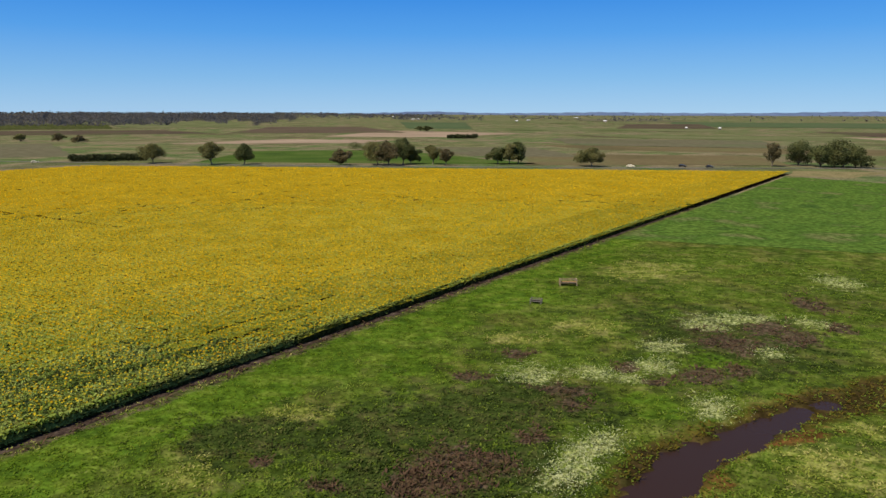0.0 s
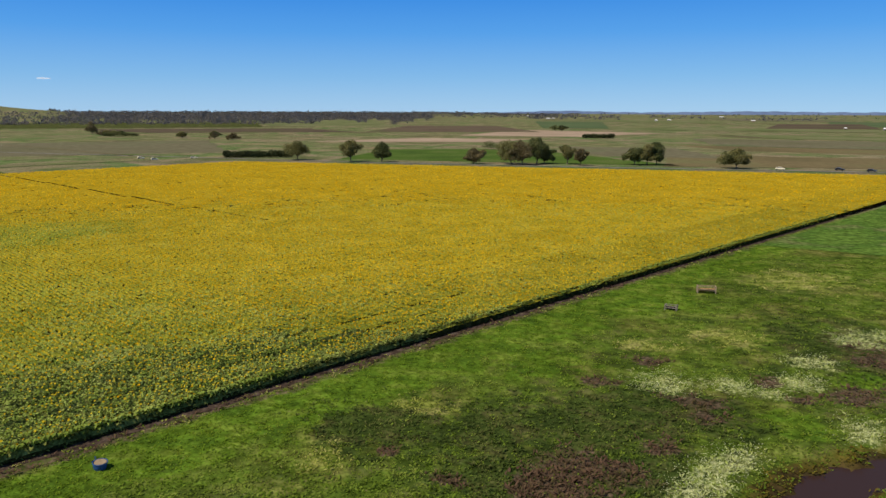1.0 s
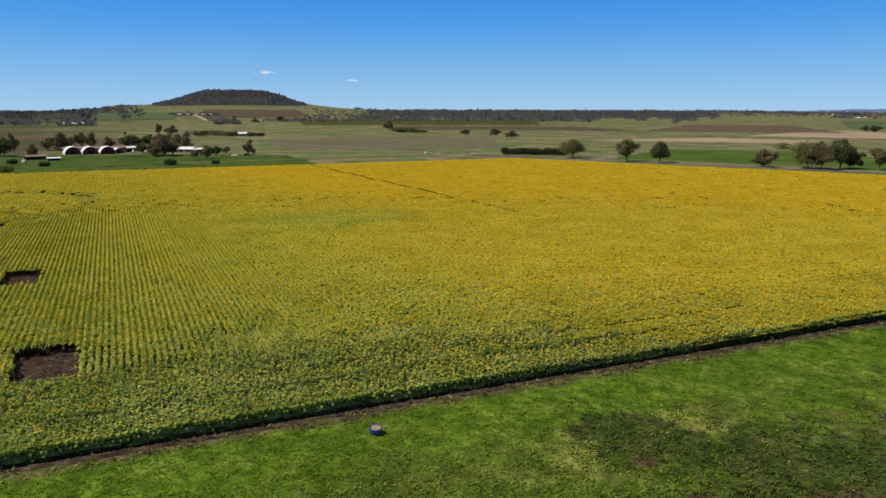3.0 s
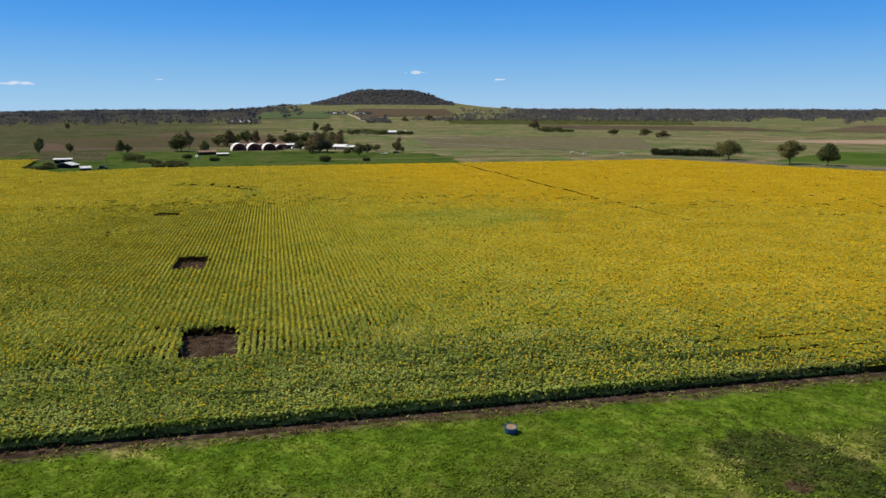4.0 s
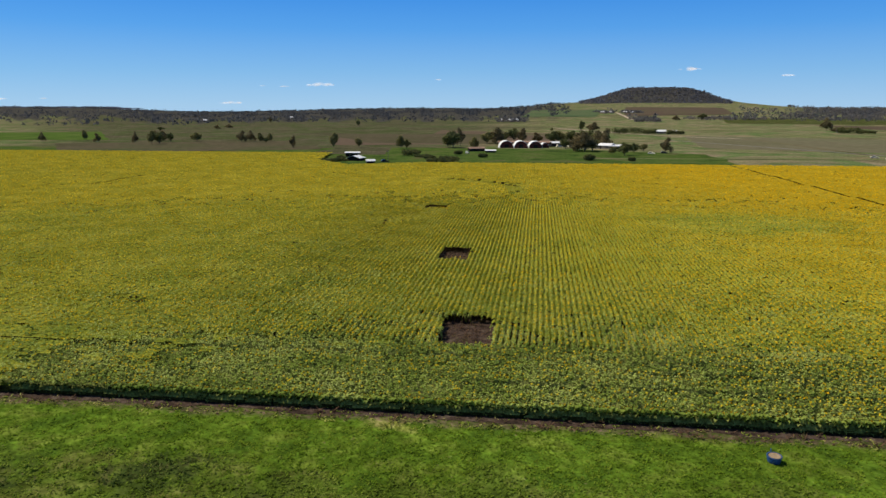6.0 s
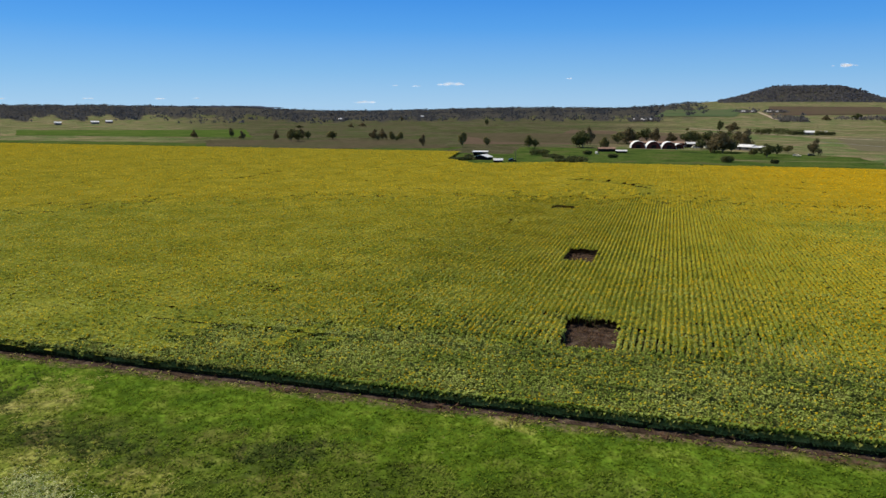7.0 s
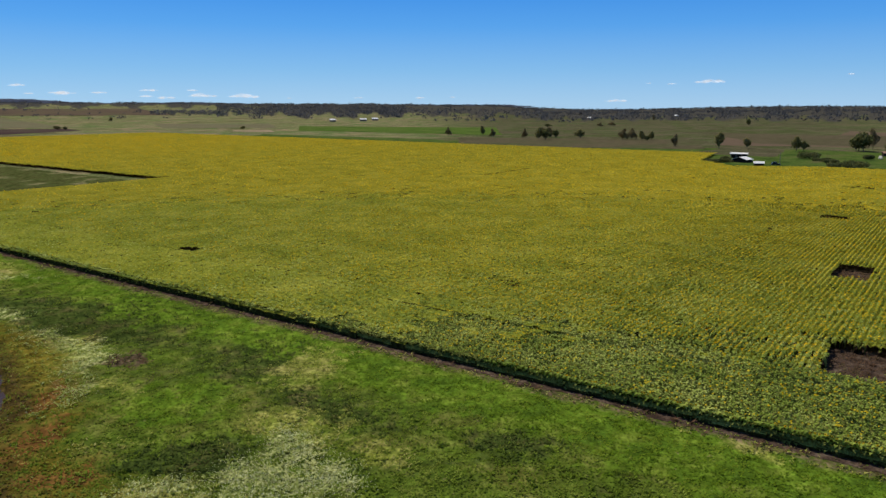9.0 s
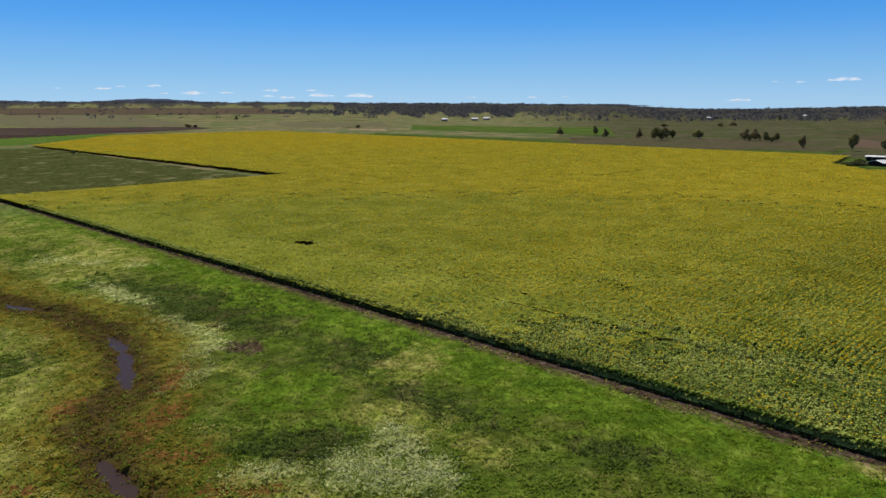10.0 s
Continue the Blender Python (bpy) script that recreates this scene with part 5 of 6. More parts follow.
far_range(bearings, 20 + 14 * smooth(83.5, 87, bearings) + 4 * smooth(90, 104, bearings) + 27 * np.exp(-((bearings - 121) / 3.6) ** 2) + 16 * np.exp(-((bearings - 131) / 4) ** 2) + 10 * np.exp(-((bearings - 110) / 3) ** 2) + 1.3 * np.sin(bearings * 4.1) + 0.9 * np.sin(bearings * 9.3), HAZEWOODED, "dark wooded ridges tinted blue for haze at the edge of sight", 20.0)

# ---- buildings ----


def prism(bm, outline, y0, y1):
    """A solid with the given (x, z) outline, from y0 to y1."""
    n = len(outline)
    a = [bm.verts.new((x, y0, z)) for x, z in outline]
    b = [bm.verts.new((x, y1, z)) for x, z in outline]
    bm.faces.new(a)
    bm.faces.new(b[::-1])
    for k in range(n):
        bm.faces.new((a[k], b[k], b[(k + 1) % n], a[(k + 1) % n]))
    bmesh.ops.recalc_face_normals(bm, faces=bm.faces[:])


def igloo_shed(m, width, length, height, label):
    """An arched shed: a white curved roof shell over dark end walls, with a dark panel as doorway."""
    top = empty("arched_shed", m, label, "shed", "arched farm sheds")
    arc = [(width / 2 * math.cos(a), height * math.sin(a)) for a in np.linspace(0, math.pi, 17)]
    inner = [(x * 0.968, z * 0.968) for x, z in arc]
    bm = bmesh.new()
    prism(bm, arc + inner[::-1], -length / 2, length / 2)
    part("roof", bm, TIN, top, "white curved sheet roof")
    for s, nm in ((-1, "end_wall"), (1, "end_wall")):
        bm = bmesh.new()
        prism(bm, [(x * 0.99, z * 0.99) for x, z in inner] , s * (length / 2 - 0.35) - 0.1, s * (length / 2 - 0.35) + 0.1)
        part(nm, bm, MAROON, top, "dark maroon end wall")
    # No opening is cut; this dark panel paints the shade inside the doorway.
    door = part("door", bmesh_box(-width * 0.15, width * 0.15, -length / 2 + 0.15, -length / 2 + 0.22, 0, height * 0.5), DARKWALL, top, "dark panel for the shade in the open doorway")
    return top


def bmesh_box(*dims):
    bm = bmesh.new()
    box(bm, *dims)
    return bm


def gable_house(name, m, width, depth, wall, pitch, roof_mat, wall_mat, label, group="", openings=3, category="house"):
    """A house or shed: walls, pitched roof with eaves, door and windows along the front (-y)."""
    top = empty(name, m, label, category, group)
    part("wall", bmesh_box(-width / 2, width / 2, -depth / 2, depth / 2, 0, wall), wall_mat, top)
    bm = bmesh.new()
    e = 0.4
    prism(bm, [(0, 0), (0, 0)][:0] + [(-depth / 2 - e, wall - 0.1), (0, wall + pitch), (depth / 2 + e, wall - 0.1), (depth / 2 + e, wall + 0.06), (0, wall + pitch + 0.18), (-depth / 2 - e, wall + 0.06)], -width / 2 - e, width / 2 + e)
    bmesh.ops.rotate(bm, verts=bm.verts[:], matrix=Matrix.Rotation(radians(90), 3, "Z"))
    part("roof", bm, roof_mat, top)
    for s in (-1, 1):
        bm = bmesh.new()
        prism(bm, [(-depth / 2, wall), (depth / 2, wall), (0, wall + pitch - 0.05)], s * (width / 2 - 0.12) - 0.1, s * (width / 2 - 0.12) + 0.1)
        bmesh.ops.rotate(bm, verts=bm.verts[:], matrix=Matrix.Rotation(radians(90), 3, "Z"))
        part("gable", bm, wall_mat, top)
    for k in range(openings):
        x = (k + 0.5) / openings * width - width / 2
        if k == openings // 2:
            part("door", bmesh_box(x - 0.5, x + 0.5, -depth / 2 - 0.06, -depth / 2 + 0.02, 0.02, min(2.05, wall - 0.2)), DARKWALL, top)
        else:
            part("window", bmesh_box(x - 0.6, x + 0.6, -depth / 2 - 0.05, -depth / 2 + 0.02, 0.9, min(2.1, wall - 0.2)), GLASS, top)
    return top


def open_shed(m, width, depth, height, label):
    """A hay shed: posts and a thin sloping sheet roof."""
    top = empty("hay_shed", m, label, "shed")
    bm = bmesh.new()
    prism(bm, [(-depth / 2 - 0.3, height - 0.35), (depth / 2 + 0.3, height), (depth / 2 + 0.3, height + 0.25), (-depth / 2 - 0.3, height - 0.1)], -width / 2, width / 2)
    bmesh.ops.rotate(bm, verts=bm.verts[:], matrix=Matrix.Rotation(radians(90), 3, "Z"))
    part("roof", bm, TIN, top, "white sheet roof")
    for x in np.linspace(-width / 2 + 0.4, width / 2 - 0.4, 4):
        for y in (-depth / 2, depth / 2):
            part("post", bmesh_box(x - 0.1, x + 0.1, y - 0.1, y + 0.1, 0, height - 0.2), OLDWOOD, top)
    part("back_wall", bmesh_box(-width / 2 + 0.3, width / 2 - 0.3, depth / 2 - 0.05, depth / 2 + 0.05, 0, height - 0.1), DARKWALL, top)
    return top


def car(name, m, paint, label, tall=1.5, long=4.5):
    """A car: body with bonnet and boot, cabin, windows, four wheels, lights."""
    top = empty(name, m, label, "car", "cars on the road")
    w = 0.9
    bm = bmesh.new()
    prism(bm, [(-long / 2, 0.35), (long / 2, 0.35), (long / 2, 0.8), (long * 0.24, 0.95), (-long * 0.46, 0.98), (-long / 2, 0.85)], -w, w)
    bmesh.ops.bevel(bm, geom=bm.edges[:], offset=0.06, segments=2, affect="EDGES")
    part("body", bm, paint, top)
    bm = bmesh.new()
    prism(bm, [(-long * 0.42, 0.95), (long * 0.2, 0.95), (long * 0.06, tall), (-long * 0.33, tall)], -w * 0.86, w * 0.86)
    bmesh.ops.bevel(bm, geom=bm.edges[:], offset=0.05, segments=2, affect="EDGES")
    part("cabin", bm, paint, top)
    for s in (-1, 1):
        bm = bmesh.new()
        prism(bm, [(-long * 0.37, 1.0), (long * 0.14, 1.0), (long * 0.04, tall - 0.1), (-long * 0.31, tall - 0.1)], s * w * 0.87 - 0.01, s * w * 0.87 + 0.01)
        part("window", bm, GLASS, top)
        for x in (-long * 0.3, long * 0.3):
            bm = bmesh.new()
            tube(bm, (x, s * w - 0.12, 0.33), (x, s * w + 0.04, 0.33), 0.33, 0.33, 14)
            part("wheel", bm, TYRE, top)
    return top


def facing(b, r, turn=0.0, z=0.0):
    """A pose on the land whose front (-y) looks back to the field."""
    p = on_land(b, r, z)
    return pose(p.x, p.y, p.z, 0, 0, b + turn)


for b, r, w, h in ((57.75, 572, 11.2, 5.7), (56.65, 570, 11.2, 5.7), (55.55, 568, 10.8, 5.6)):
    igloo_shed(facing(b, r, 6), w * 0.94, 14, h * 0.92, "arched farm shed with a white curved roof and dark ends")
igloo_shed(facing(54.85, 574, 10), 6.5, 10, 3.6, "small arched shed with a white curved roof")
gable_house("long_shed", facing(56.3, 600, 0), 42, 9, 2.7, 0.9, RUST, MAROON, "long low shed with a rusty red roof behind the arched sheds", openings=5, category="shed")
gable_house("farmhouse", facing(50.4, 566, -34), 17, 8, 2.4, 1.5, TIN, CREAM, "long white-roofed farmhouse among trees")
gable_house("machine_shed", facing(49.3, 562, 8), 12, 7, 2.2, 0.9, TIN, DARKWALL, "low shed with a pale tin roof beside the farmhouse", category="shed")
gable_house("tin_shed", facing(60.0, 520, 12), 11, 6, 2.0, 0.8, RUST, DARKWALL, "low weathered tin shed in the farmyard", category="shed")
gable_house("tin_shed", facing(53.9, 590, 20), 9, 6, 2.8, 1.0, TIN, DARKWALL, "small pale-roofed shed beside the arched sheds", category="shed")
gable_house("tin_shed", facing(53.0, 600, -10), 10, 6, 2.6, 1.0, TIN, MAROON, "small pale-roofed shed in the farmyard", category="shed")
gable_house("tin_shed", facing(58.9, 505, 0), 7, 4, 1.4, 0.5, TIN, DARKWALL, "low pale lean-to in the farmyard grass", category="shed")
open_shed(facing(69.5, 462, -4), 9.6, 5, 2.9, "open hay shed with a thin white roof on posts")
gable_house("barn", facing(69.25, 430, 62), 7.0, 8, 1.6, 1.3, TIN, DARKWALL, "dark-walled barn with a white tin roof at the crop's corner", category="barn")
gable_house("tin_shed", facing(68.15, 405, 8), 4.4, 3.2, 1.5, 0.8, TIN, DARKWALL, "low dark shed with a pale tin roof beside the crop", category="shed")
car("ute", facing(67.05, 414, 12), BLACKPAINT, "dark car parked by the crop near a pole", tall=1.8)
gable_house("farmhouse", facing(46.3, 905, 0), 11, 7, 2.6, 1.8, TIN, CREAM, "white-roofed farmhouse behind dark trees")
gable_house("tin_shed", facing(45.4, 915, -25), 7, 6, 2.6, 1.2, TIN, CREAM, "white shed beside the farmhouse trees", category="shed")
for b, r, w in ((50.6, 2195, 11), (50.0, 2200, 8), (48.95, 2195, 9), (48.5, 2190, 10), (58.0, 1520, 8), (57.4, 1518, 9), (56.9, 1522, 7)):
    gable_house("farmhouse", facing(b, r, 15), w, 10, 3.4, 2.4, TIN, CREAM, "far farmhouse with a pale roof on the hill's foot", "far farmhouses")
for b, r, w in ((99.6, 1352, 10), (97.3, 1390, 12), (96.4, 1436, 11), (73.9, 1970, 12), (80.2, 1660, 7)):
    gable_house("farmhouse", facing(b, r, 10), w, 8, 3.0, 2.0, TIN, CREAM, "far white-roofed farmhouse before the woods", "far farmhouses")
for b, r, w in ((2.3, 2400, 16), (1.9, 2420, 12), (-20.3, 1370, 5), (3.8, 3000, 12), (-10.1, 3100, 22), (-12.2, 2220, 13), (-5.6, 2170, 9), (-6.5, 2275, 13), (34.7, 1035, 5), (-18.0, 1380, 4)):
    gable_house("farmhouse", facing(b, r, 10), w * 0.75, 6, 2.4, 1.5, TIN, CREAM, "far white farm building on the plain", "far farmhouses")
for b, r, turn, paint, label in ((28.8, 509, 90, WHITEPAINT, "white car driving on the country road"), (-14.2, 425, 80, WHITEPAINT, "white car on the road behind the crop"), (-17.9, 434, 80, BLACKPAINT, "dark car on the road behind the crop"), (-19.8, 432, 80, BLACKPAINT, "dark car on the road near the crop's corner")):
    car("car", facing(b, r, turn - 90), paint, label)
car("car", facing(46.0, 513, 10), BLACKPAINT, "dark car parked on the farm grass")
car("car", facing(46.9, 505, -20), WHITEPAINT, "white car parked on the farm grass")
for b, r in ((32.4, 515), (31.5, 500)):
    car("car", facing(b, r, 5), WHITEPAINT, "white car on the country road")

for b, r, turn, paint, label in ((54.35, 584, 70, BLACKPAINT, "dark car parked between the farm sheds"), (53.7, 578, 20, WHITEPAINT, "white car parked between the farm sheds"), (53.3, 580, 110, BLACKPAINT, "dark car parked between the farm sheds"), (52.95, 583, 60, WHITEPAINT, "white car parked between the farm sheds"), (60.7, 489, 80, WHITEPAINT, "white car parked in the farmyard grass")):
    car("car", facing(b, r, turn), paint, label, tall=1.9)


def tank(b, r, wide, high):
    """A round white water tank with a low conical lid and a ribbed wall."""
    top = empty("water_tank", facing(b, r), "round white water tank in the farmyard", "tank")
    bm = bmesh.new()
    for k in range(6):
        s = 1.0 if k % 2 else 0.985
        bmesh.ops.create_cone(bm, cap_ends=True, segments=20, radius1=wide / 2 * s, radius2=wide / 2 * s, depth=high / 6, matrix=Matrix.Translation((0, 0, high * (k + 0.5) / 6)))
    part("wall", bm, TIN, top)
    bm = bmesh.new()
    bmesh.ops.create_cone(bm, cap_ends=True, segments=20, radius1=wide * 0.52, radius2=0.2, depth=0.5, matrix=Matrix.Translation((0, 0, high + 0.25)))
    part("lid", bm, TIN, top)


tank(54.15, 592, 3.0, 2.4)
tank(53.45, 596, 3.4, 2.6)


def pole(b, r, h):
    top = empty("power_pole", facing(b, r), "thin dark timber pole beside the barn", "pole")
    bm = bmesh.new()
    tube(bm, (0, 0, -0.2), (0, 0, h), 0.16, 0.11, 8)
    part("post", bm, OLDWOOD, top)
    part("crossarm", bmesh_box(-0.9, 0.9, -0.06, 0.06, h - 0.6, h - 0.45), OLDWOOD, top)


pole(66.8, 422, 6.0)
for b, r, h, w in ((70.7, 424, 2.6, 6.0), (71.2, 422, 1.6, 7.5), (70.2, 427, 1.9, 5.0)):
    bush(h, w, int(b * 10), DARKGUM, "low dark shrubs heaped beside the barn", pose(*on_land(b, r), 0, 0, b), leaves=600, size=0.32, name="shrub_mound")

# ---- near things: the blue tub and the feed troughs ----


def tub():
    p = away(36.82, 65.6)
    top = empty("feed_tub", pose(p.x, p.y, 0.02, 3, 4, 20) @ Matrix.Scale(0.86, 4), "round blue plastic feed tub with a tan lid on the grass", "tub")
    bm = bmesh.new()
    ring = lambda r, z: [bm.verts.new((r * math.cos(a), r * math.sin(a), z)) for a in np.linspace(0, 2 * math.pi, 28, endpoint=False)]
    loops = [ring(0.58, 0.0), ring(0.66, 0.25), ring(0.69, 0.6), ring(0.74, 0.62), ring(0.74, 0.68), ring(0.66, 0.68), ring(0.62, 0.3)]
    for a, b in zip(loops, loops[1:]):
        for k in range(28):
            bm.faces.new((a[k], a[(k + 1) % 28], b[(k + 1) % 28], b[k]))
    bm.faces.new(loops[0][::-1])
    bm.faces.new(loops[-1])
    part("body", bm, BLUEDRUM, top)
    bm = bmesh.new()
    bmesh.ops.create_cone(bm, cap_ends=True, segments=24, radius1=0.60, radius2=0.58, depth=0.06, matrix=Matrix.Translation((0.06, -0.06, 0.70)))
    part("lid", bm, LIDBOARD, top, "tan weathered board lid")
    bm = bmesh.new()
    tube(bm, (-0.5, 0.45, 0.5), (-0.62, 0.62, 0.95), 0.05, 0.05, 6)
    part("handle", bm, BLUEDRUM, top)


tub()


def trough(x, y, turn, long, high, mat, inside, label):
    """An open timber feed rack: corner posts, thin rails, end braces and a sagging brown bed of fodder."""
    top = empty("feed_trough", pose(x, y, 0, 0, 0, turn), label, "trough")
    for sx in (-1, 1):
        for sy in (-1, 1):
            part("post", bmesh_box(sx * long / 2 - 0.07, sx * long / 2 + 0.07, sy * 0.5 - 0.07, sy * 0.5 + 0.07, -0.05, high), mat, top)
        part("end_rail", bmesh_box(sx * long / 2 - 0.05, sx * long / 2 + 0.05, -0.43, 0.43, high - 0.14, high - 0.02), mat, top)
    for sy in (-1, 1):
        for z in (high * 0.52, high - 0.09):
            part("rail", bmesh_box(-long / 2 + 0.07, long / 2 - 0.07, sy * 0.5 - 0.03, sy * 0.5 + 0.03, z - 0.05, z + 0.05), mat, top)
    bm = bmesh.new()
    prism(bm, [(-0.44, high * 0.48), (-0.30, high * 0.26), (0.30, high * 0.26), (0.44, high * 0.48), (0.2, high * 0.62), (-0.2, high * 0.58)], -long / 2 + 0.1, long / 2 - 0.1)
    bmesh.ops.rotate(bm, verts=bm.verts[:], matrix=Matrix.Rotation(radians(90), 3, "Z"))
    part("bed", bm, inside, top, "brown bed of fodder")


trough(22.0, 126.7, 0, 2.9, 1.25, PALEWOOD, TANFEED, "tan timber feed trough standing in the meadow")
trough(14.9, 114.5, -18, 1.7, 0.8, OLDWOOD, DARKWALL, "small grey timber trough in the meadow grass")

# ---- grass, weeds and flowers of the near meadow ----


def blades(x, y, height, width, rng, per=3):
    """Low tufts: short broad leaves leaning outwards, mostly open to the sky."""
    n = len(x) * per
    z = 0.10 * wobble(x, y, 4.0) * (1 - smooth(58, 65, x * VDIR[0] + y * VDIR[1])) - creek_depth(x, y)
    foot = np.repeat(np.column_stack([x, y, z]), per, 0) + np.column_stack([rng.normal(0, 0.14, (n, 2)), np.zeros(n)])
    a = rng.uniform(0, 2 * np.pi, n)
    h = np.repeat(height, per) * rng.uniform(0.5, 1.3, n)
    out = np.column_stack([np.cos(a), np.sin(a), np.zeros(n)]) * (h * rng.uniform(1.1, 2.3, n))[:, None]
    up = np.column_stack([np.zeros((n, 2)), h])
    side = np.column_stack([-np.sin(a), np.cos(a), rng.normal(0, 0.3, n)]) * (np.repeat(width, per) * rng.uniform(0.7, 1.4, n))[:, None]
    return np.stack([foot + up * 0.15, foot + out * 0.5 + up * 0.7 - side, foot + out + up, foot + out * 0.5 + up * 0.7 + side], 1)


GRASS = {"meadow": material("meadow_grass", [(0.1052, 0.1566, 0.0189), (0.1616, 0.2349, 0.0243), (0.2373, 0.2835, 0.0513)], 0.2, 3.0, 0.8, island=0.8, through_light=0.45),
         "lush": material("lush_grass", [(0.088, 0.148, 0.0117), (0.140, 0.220, 0.0155), (0.190, 0.245, 0.0285)], 0.2, 3.0, 0.8, island=0.8, through_light=0.4),
         "dark": material("dark_weeds", [(0.052, 0.080, 0.019), (0.080, 0.115, 0.024), (0.118, 0.125, 0.038)], 0.2, 3.0, 0.8, island=0.8, through_light=0.4),
         "tan": material("dry_grass", [(0.2126, 0.2566, 0.0354), (0.3189, 0.336, 0.0709), (0.4607, 0.4253, 0.1418)], 0.2, 3.0, 0.9, island=0.8, through_light=0.42),
         "brown": material("brown_weeds", [(0.104, 0.065, 0.042), (0.155, 0.093, 0.060), (0.095, 0.085, 0.032)], 0.2, 3.0, 0.9, island=0.8, through_light=0.42),
         "white": material("pale_grass", [(0.20, 0.27, 0.050), (0.33, 0.38, 0.105), (0.48, 0.50, 0.20)], 0.2, 3.0, 0.9, island=0.8, through_light=0.42),
         "mud": material("rusty_sedge", [(0.1063, 0.0879, 0.0155), (0.1772, 0.1305, 0.0227), (0.1276, 0.1276, 0.0227)], 0.2, 3.0, 0.9, island=0.8, through_light=0.42)}


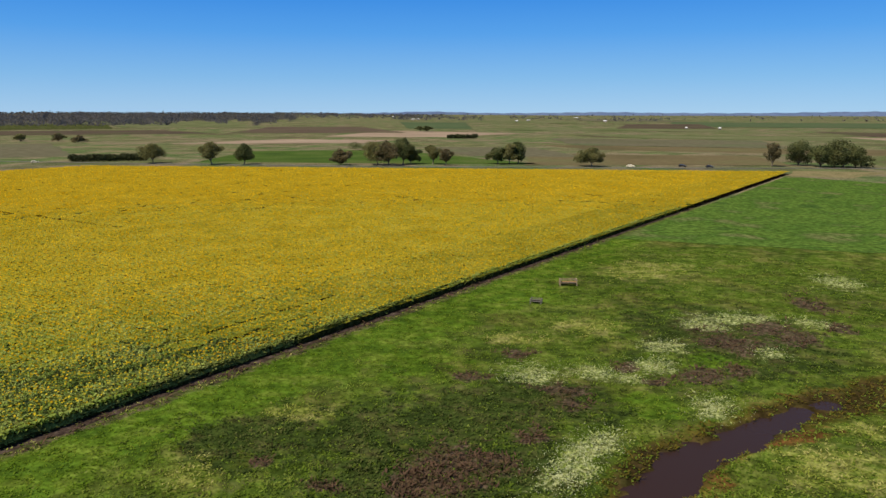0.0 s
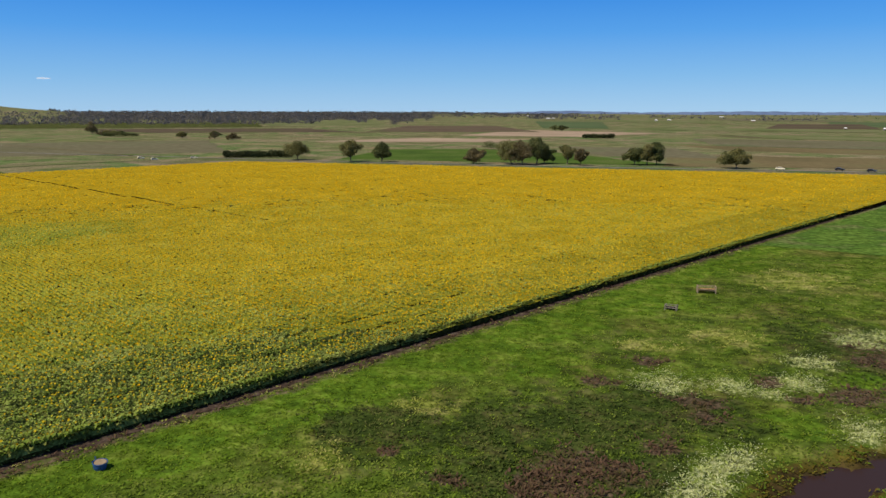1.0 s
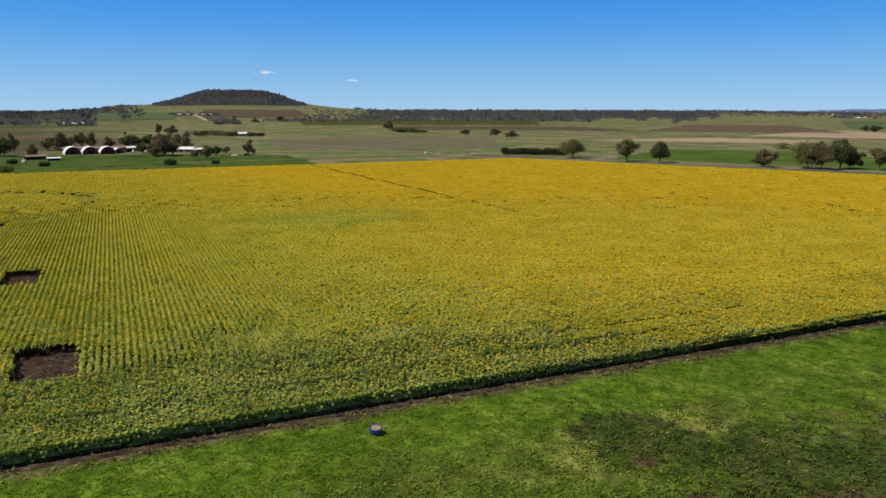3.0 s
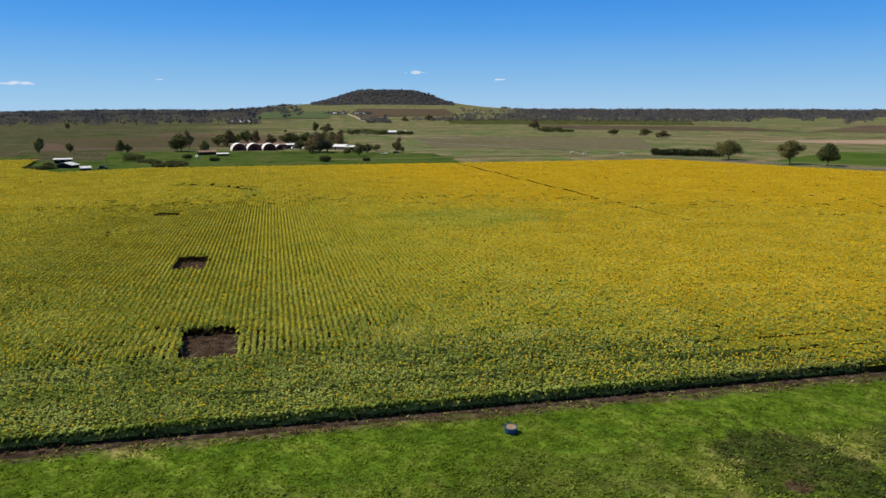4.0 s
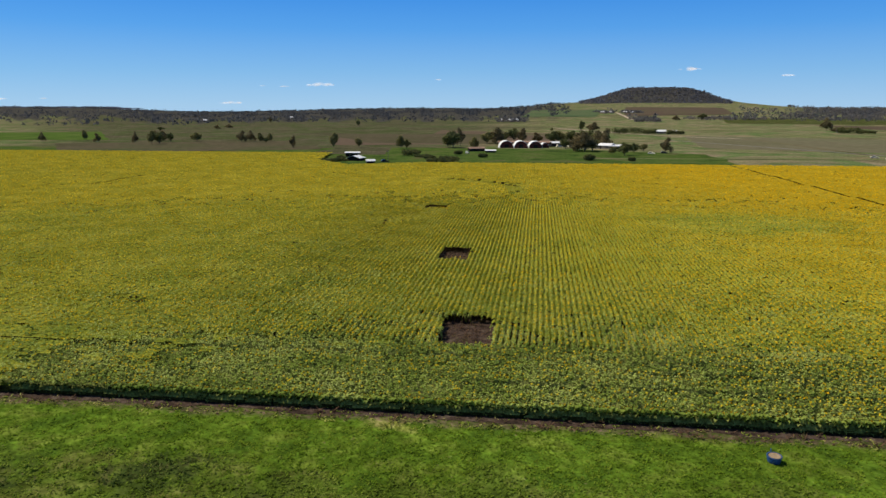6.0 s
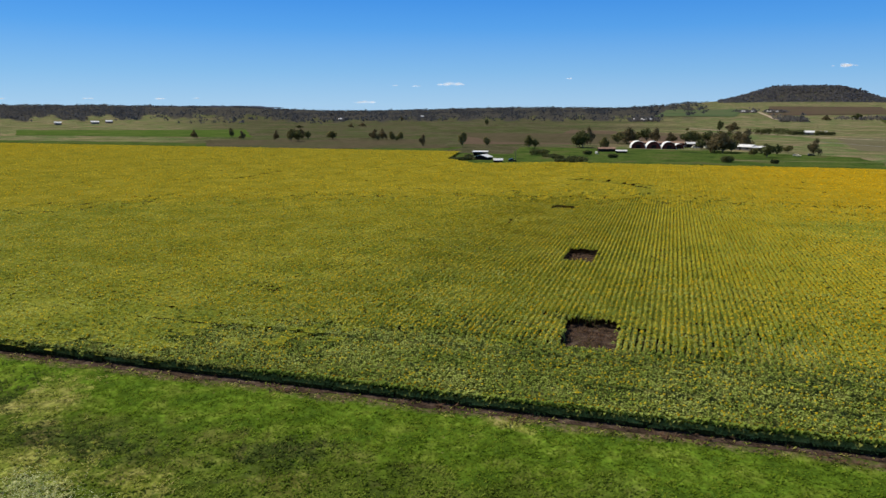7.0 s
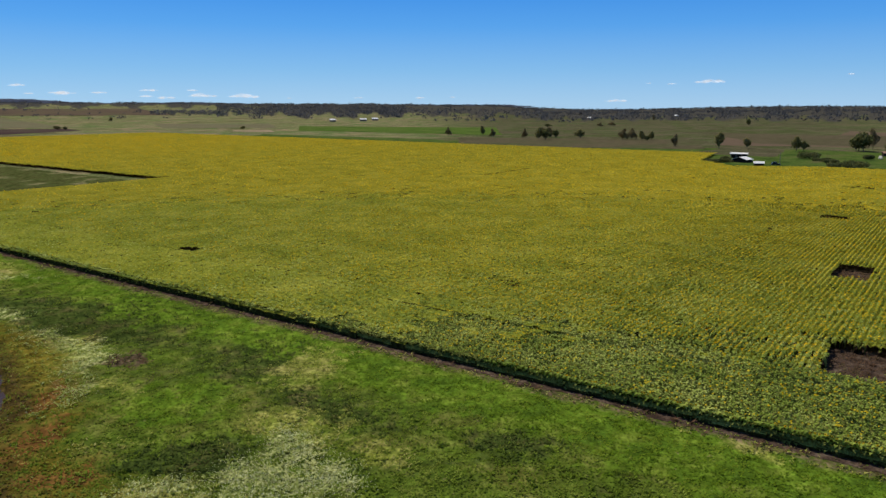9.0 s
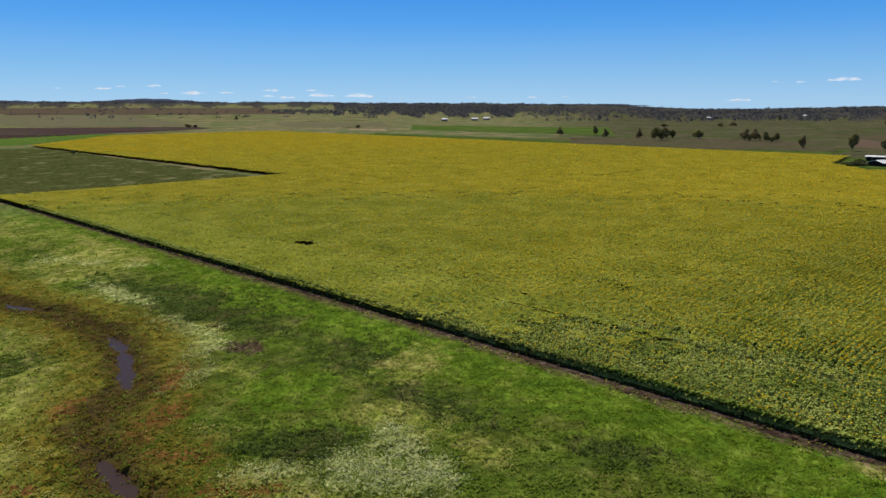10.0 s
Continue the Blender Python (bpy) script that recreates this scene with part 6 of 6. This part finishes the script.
def build_meadow():
    rng = np.random.default_rng(5)
    n = 178000
    r = 46.0 + 190.0 * rng.random(n) ** 1.6
    b = np.radians(rng.uniform(-33, 134, n))
    x, y = -r * np.sin(b), r * np.cos(b)
    v = x * VDIR[0] + y * VDIR[1]
    keep = (v < 66.7 + 0.5 * wobble(x, y, 3.0, 2) + np.where(rng.random(n) < 0.45, 1.5, 0)) & (creek_depth(x, y) < 0.44) & (x * UDIR[0] + y * UDIR[1] < 163 + 4 * wobble(x, y, 6.0, 1)) & (rng.random(n) < np.clip(1.3 - r / 190, 0.25, 0.9))
    x, y, v = x[keep], y[keep], v[keep]
    tangle = 0.3 * wobble(x, y, 9.0, 2) + 0.2 * wobble(x, y, 3.5, 4)
    kind = np.full(len(x), "meadow", dtype=object)
    kind[(smooth(53, 60, v + 12 * tangle) > 0.5) | (in_patches(x, y, LUSH_PATCHES) * 0.8 > rng.random(len(x)))] = "lush"
    for key, patches in (("dark", DARK_PATCHES), ("tan", TAN_PATCHES), ("brown", BROWN_PATCHES), ("white", WHITE_PATCHES)):
        kind[in_patches(x, y, patches) * 0.8 > rng.random(len(x))] = key
    kind[streaks(x, y) * 0.7 > rng.random(len(x))] = "tan"
    kind[(1 - smooth(creek_width(x, y) + 0.2, creek_width(x, y) + np.where(y > 30, 3.2, 6.5), creek_distance(x, y) + 3.0 * tangle)) * 0.6 > rng.random(len(x))] = "mud"
    kind[(v > 66.0 + 0.7 * wobble(x, y, 4.0, 8)) & (rng.random(len(x)) < 0.4)] = "brown"
    kind[(v > 65.6 + 0.9 * wobble(x, y, 6.0, 5)) & (rng.random(len(x)) < 0.25)] = "tan"
    clump = np.clip(1 + 0.5 * wobble(x, y, 1.7, 7) + 0.4 * wobble(x, y, 0.9, 4), 0.35, 2.0)
    names = {"meadow": "pasture grass in uneven tufts", "lush": "bright green grass beside the crop", "dark": "dark green weeds in the meadow", "tan": "dry straw-coloured grass", "brown": "brown dead weeds in the meadow", "white": "pale seeding grass among white flowers", "mud": "rusty sedge along the boggy creek"}
    tall = {"meadow": 0.13, "lush": 0.10, "dark": 0.20, "tan": 0.15, "brown": 0.30, "white": 0.22, "mud": 0.20}
    for key, mat in GRASS.items():
        at = kind == key
        away_from = np.hypot(x[at], y[at])
        q = blades(x[at], y[at], tall[key] * clump[at] * (1 + 0.3 * smooth(90, 200, away_from)), 0.075 * (1 + 1.5 * smooth(80, 200, away_from)), rng)
        ob = part_mesh(key + "_tufts" if key in ("dark", "brown") else "grass", q, mat)
        tagged(ob, names[key], "grass", kind="stuff")
    # Stubble and dead stalks on the bare clearings.
    su, sv = np.concatenate([np.column_stack([rng.uniform(a, b, 260), rng.uniform(c + 1, d, 260)]) for a, b, c, d in HOLES[:2]]).T
    su = np.round(su / 0.82) * 0.82 + rng.normal(0, 0.08, len(su))
    sx, sy = uv_to_xy(su, sv).T
    tagged(part_mesh("stubble", blades(sx, sy, rng.uniform(0.08, 0.4, len(sx)), np.full(len(sx), 0.05), rng), GRASS["brown"]), "dead stalks and stubble on the bare clearings", "stubble", kind="stuff")
    # White meadow flowers.
    m = 14000
    at = rng.choice(np.nonzero(kind == "white")[0], m)
    fx, fy = x[at] + rng.normal(0, 0.8, m), y[at] + rng.normal(0, 0.8, m)
    q = head_quads(np.column_stack([fx, fy]), 0.30 + rng.uniform(-0.1, 0.15, m), 0.036, rng)[0]
    petals = material("white_petals", [(0.42, 0.45, 0.23), (0.56, 0.58, 0.34)], 0.4, 3.0, 0.8, island=0.6)
    tagged(part_mesh("white_flowers", q, petals), "small white wild flowers in dense patches", "flowers", kind="stuff")


build_meadow()

# ---- clouds ----
rng = np.random.default_rng(3)
for k, (b, up, wide) in enumerate([(71.7, 1.62, 2.3), (62.9, 2.05, 0.6), (74.4, 1.52, 0.8), (76.0, 1.57, 0.5), (44.5, 2.68, 1.7), (38.1, 2.16, 1.1), (126.7, 1.1, 0.5), (123.9, 1.1, 1.3), (122.8, 1.25, 0.7), (120.6, 1.3, 1.2), (120.0, 0.78, 0.8), (117.9, 0.8, 2.0), (115.7, 0.85, 1.1), (112.5, 1.02, 1.4), (112.7, 0.62, 1.1), (111.5, 0.5, 1.6), (109.6, 1.05, 0.9), (108.9, 0.64, 2.2), (105.9, 0.6, 2.6), (102.8, 0.52, 0.5), (97.6, 0.55, 0.8), (93.0, 0.55, 0.9), (90.5, 0.6, 0.5), (78.3, 0.3, 1.8)]):
    r = 4700
    p = away(b, r, EYE + r * math.tan(radians(up)))
    w = r * radians(wide) / 2
    bm = bmesh.new()
    for j in range(14):
        f = rng.uniform(-1, 1)
        s = w * 0.22 * (1 - 0.6 * abs(f)) * rng.uniform(0.6, 1.3)
        bmesh.ops.create_icosphere(bm, subdivisions=1, radius=1, matrix=Matrix.Translation((f * w * 0.85, rng.normal(0, 0.2) * w, s * rng.uniform(0.0, 0.5))) @ Matrix.Diagonal((s * 1.5, s, s * 0.5, 1)))
    ob = part("cloud", bm, CLOUDGLOW)
    ob.matrix_world = pose(p.x, p.y, p.z, 0, 0, b)
    tagged(ob, "small flat white cloud low over the horizon", "cloud", kind="structure")
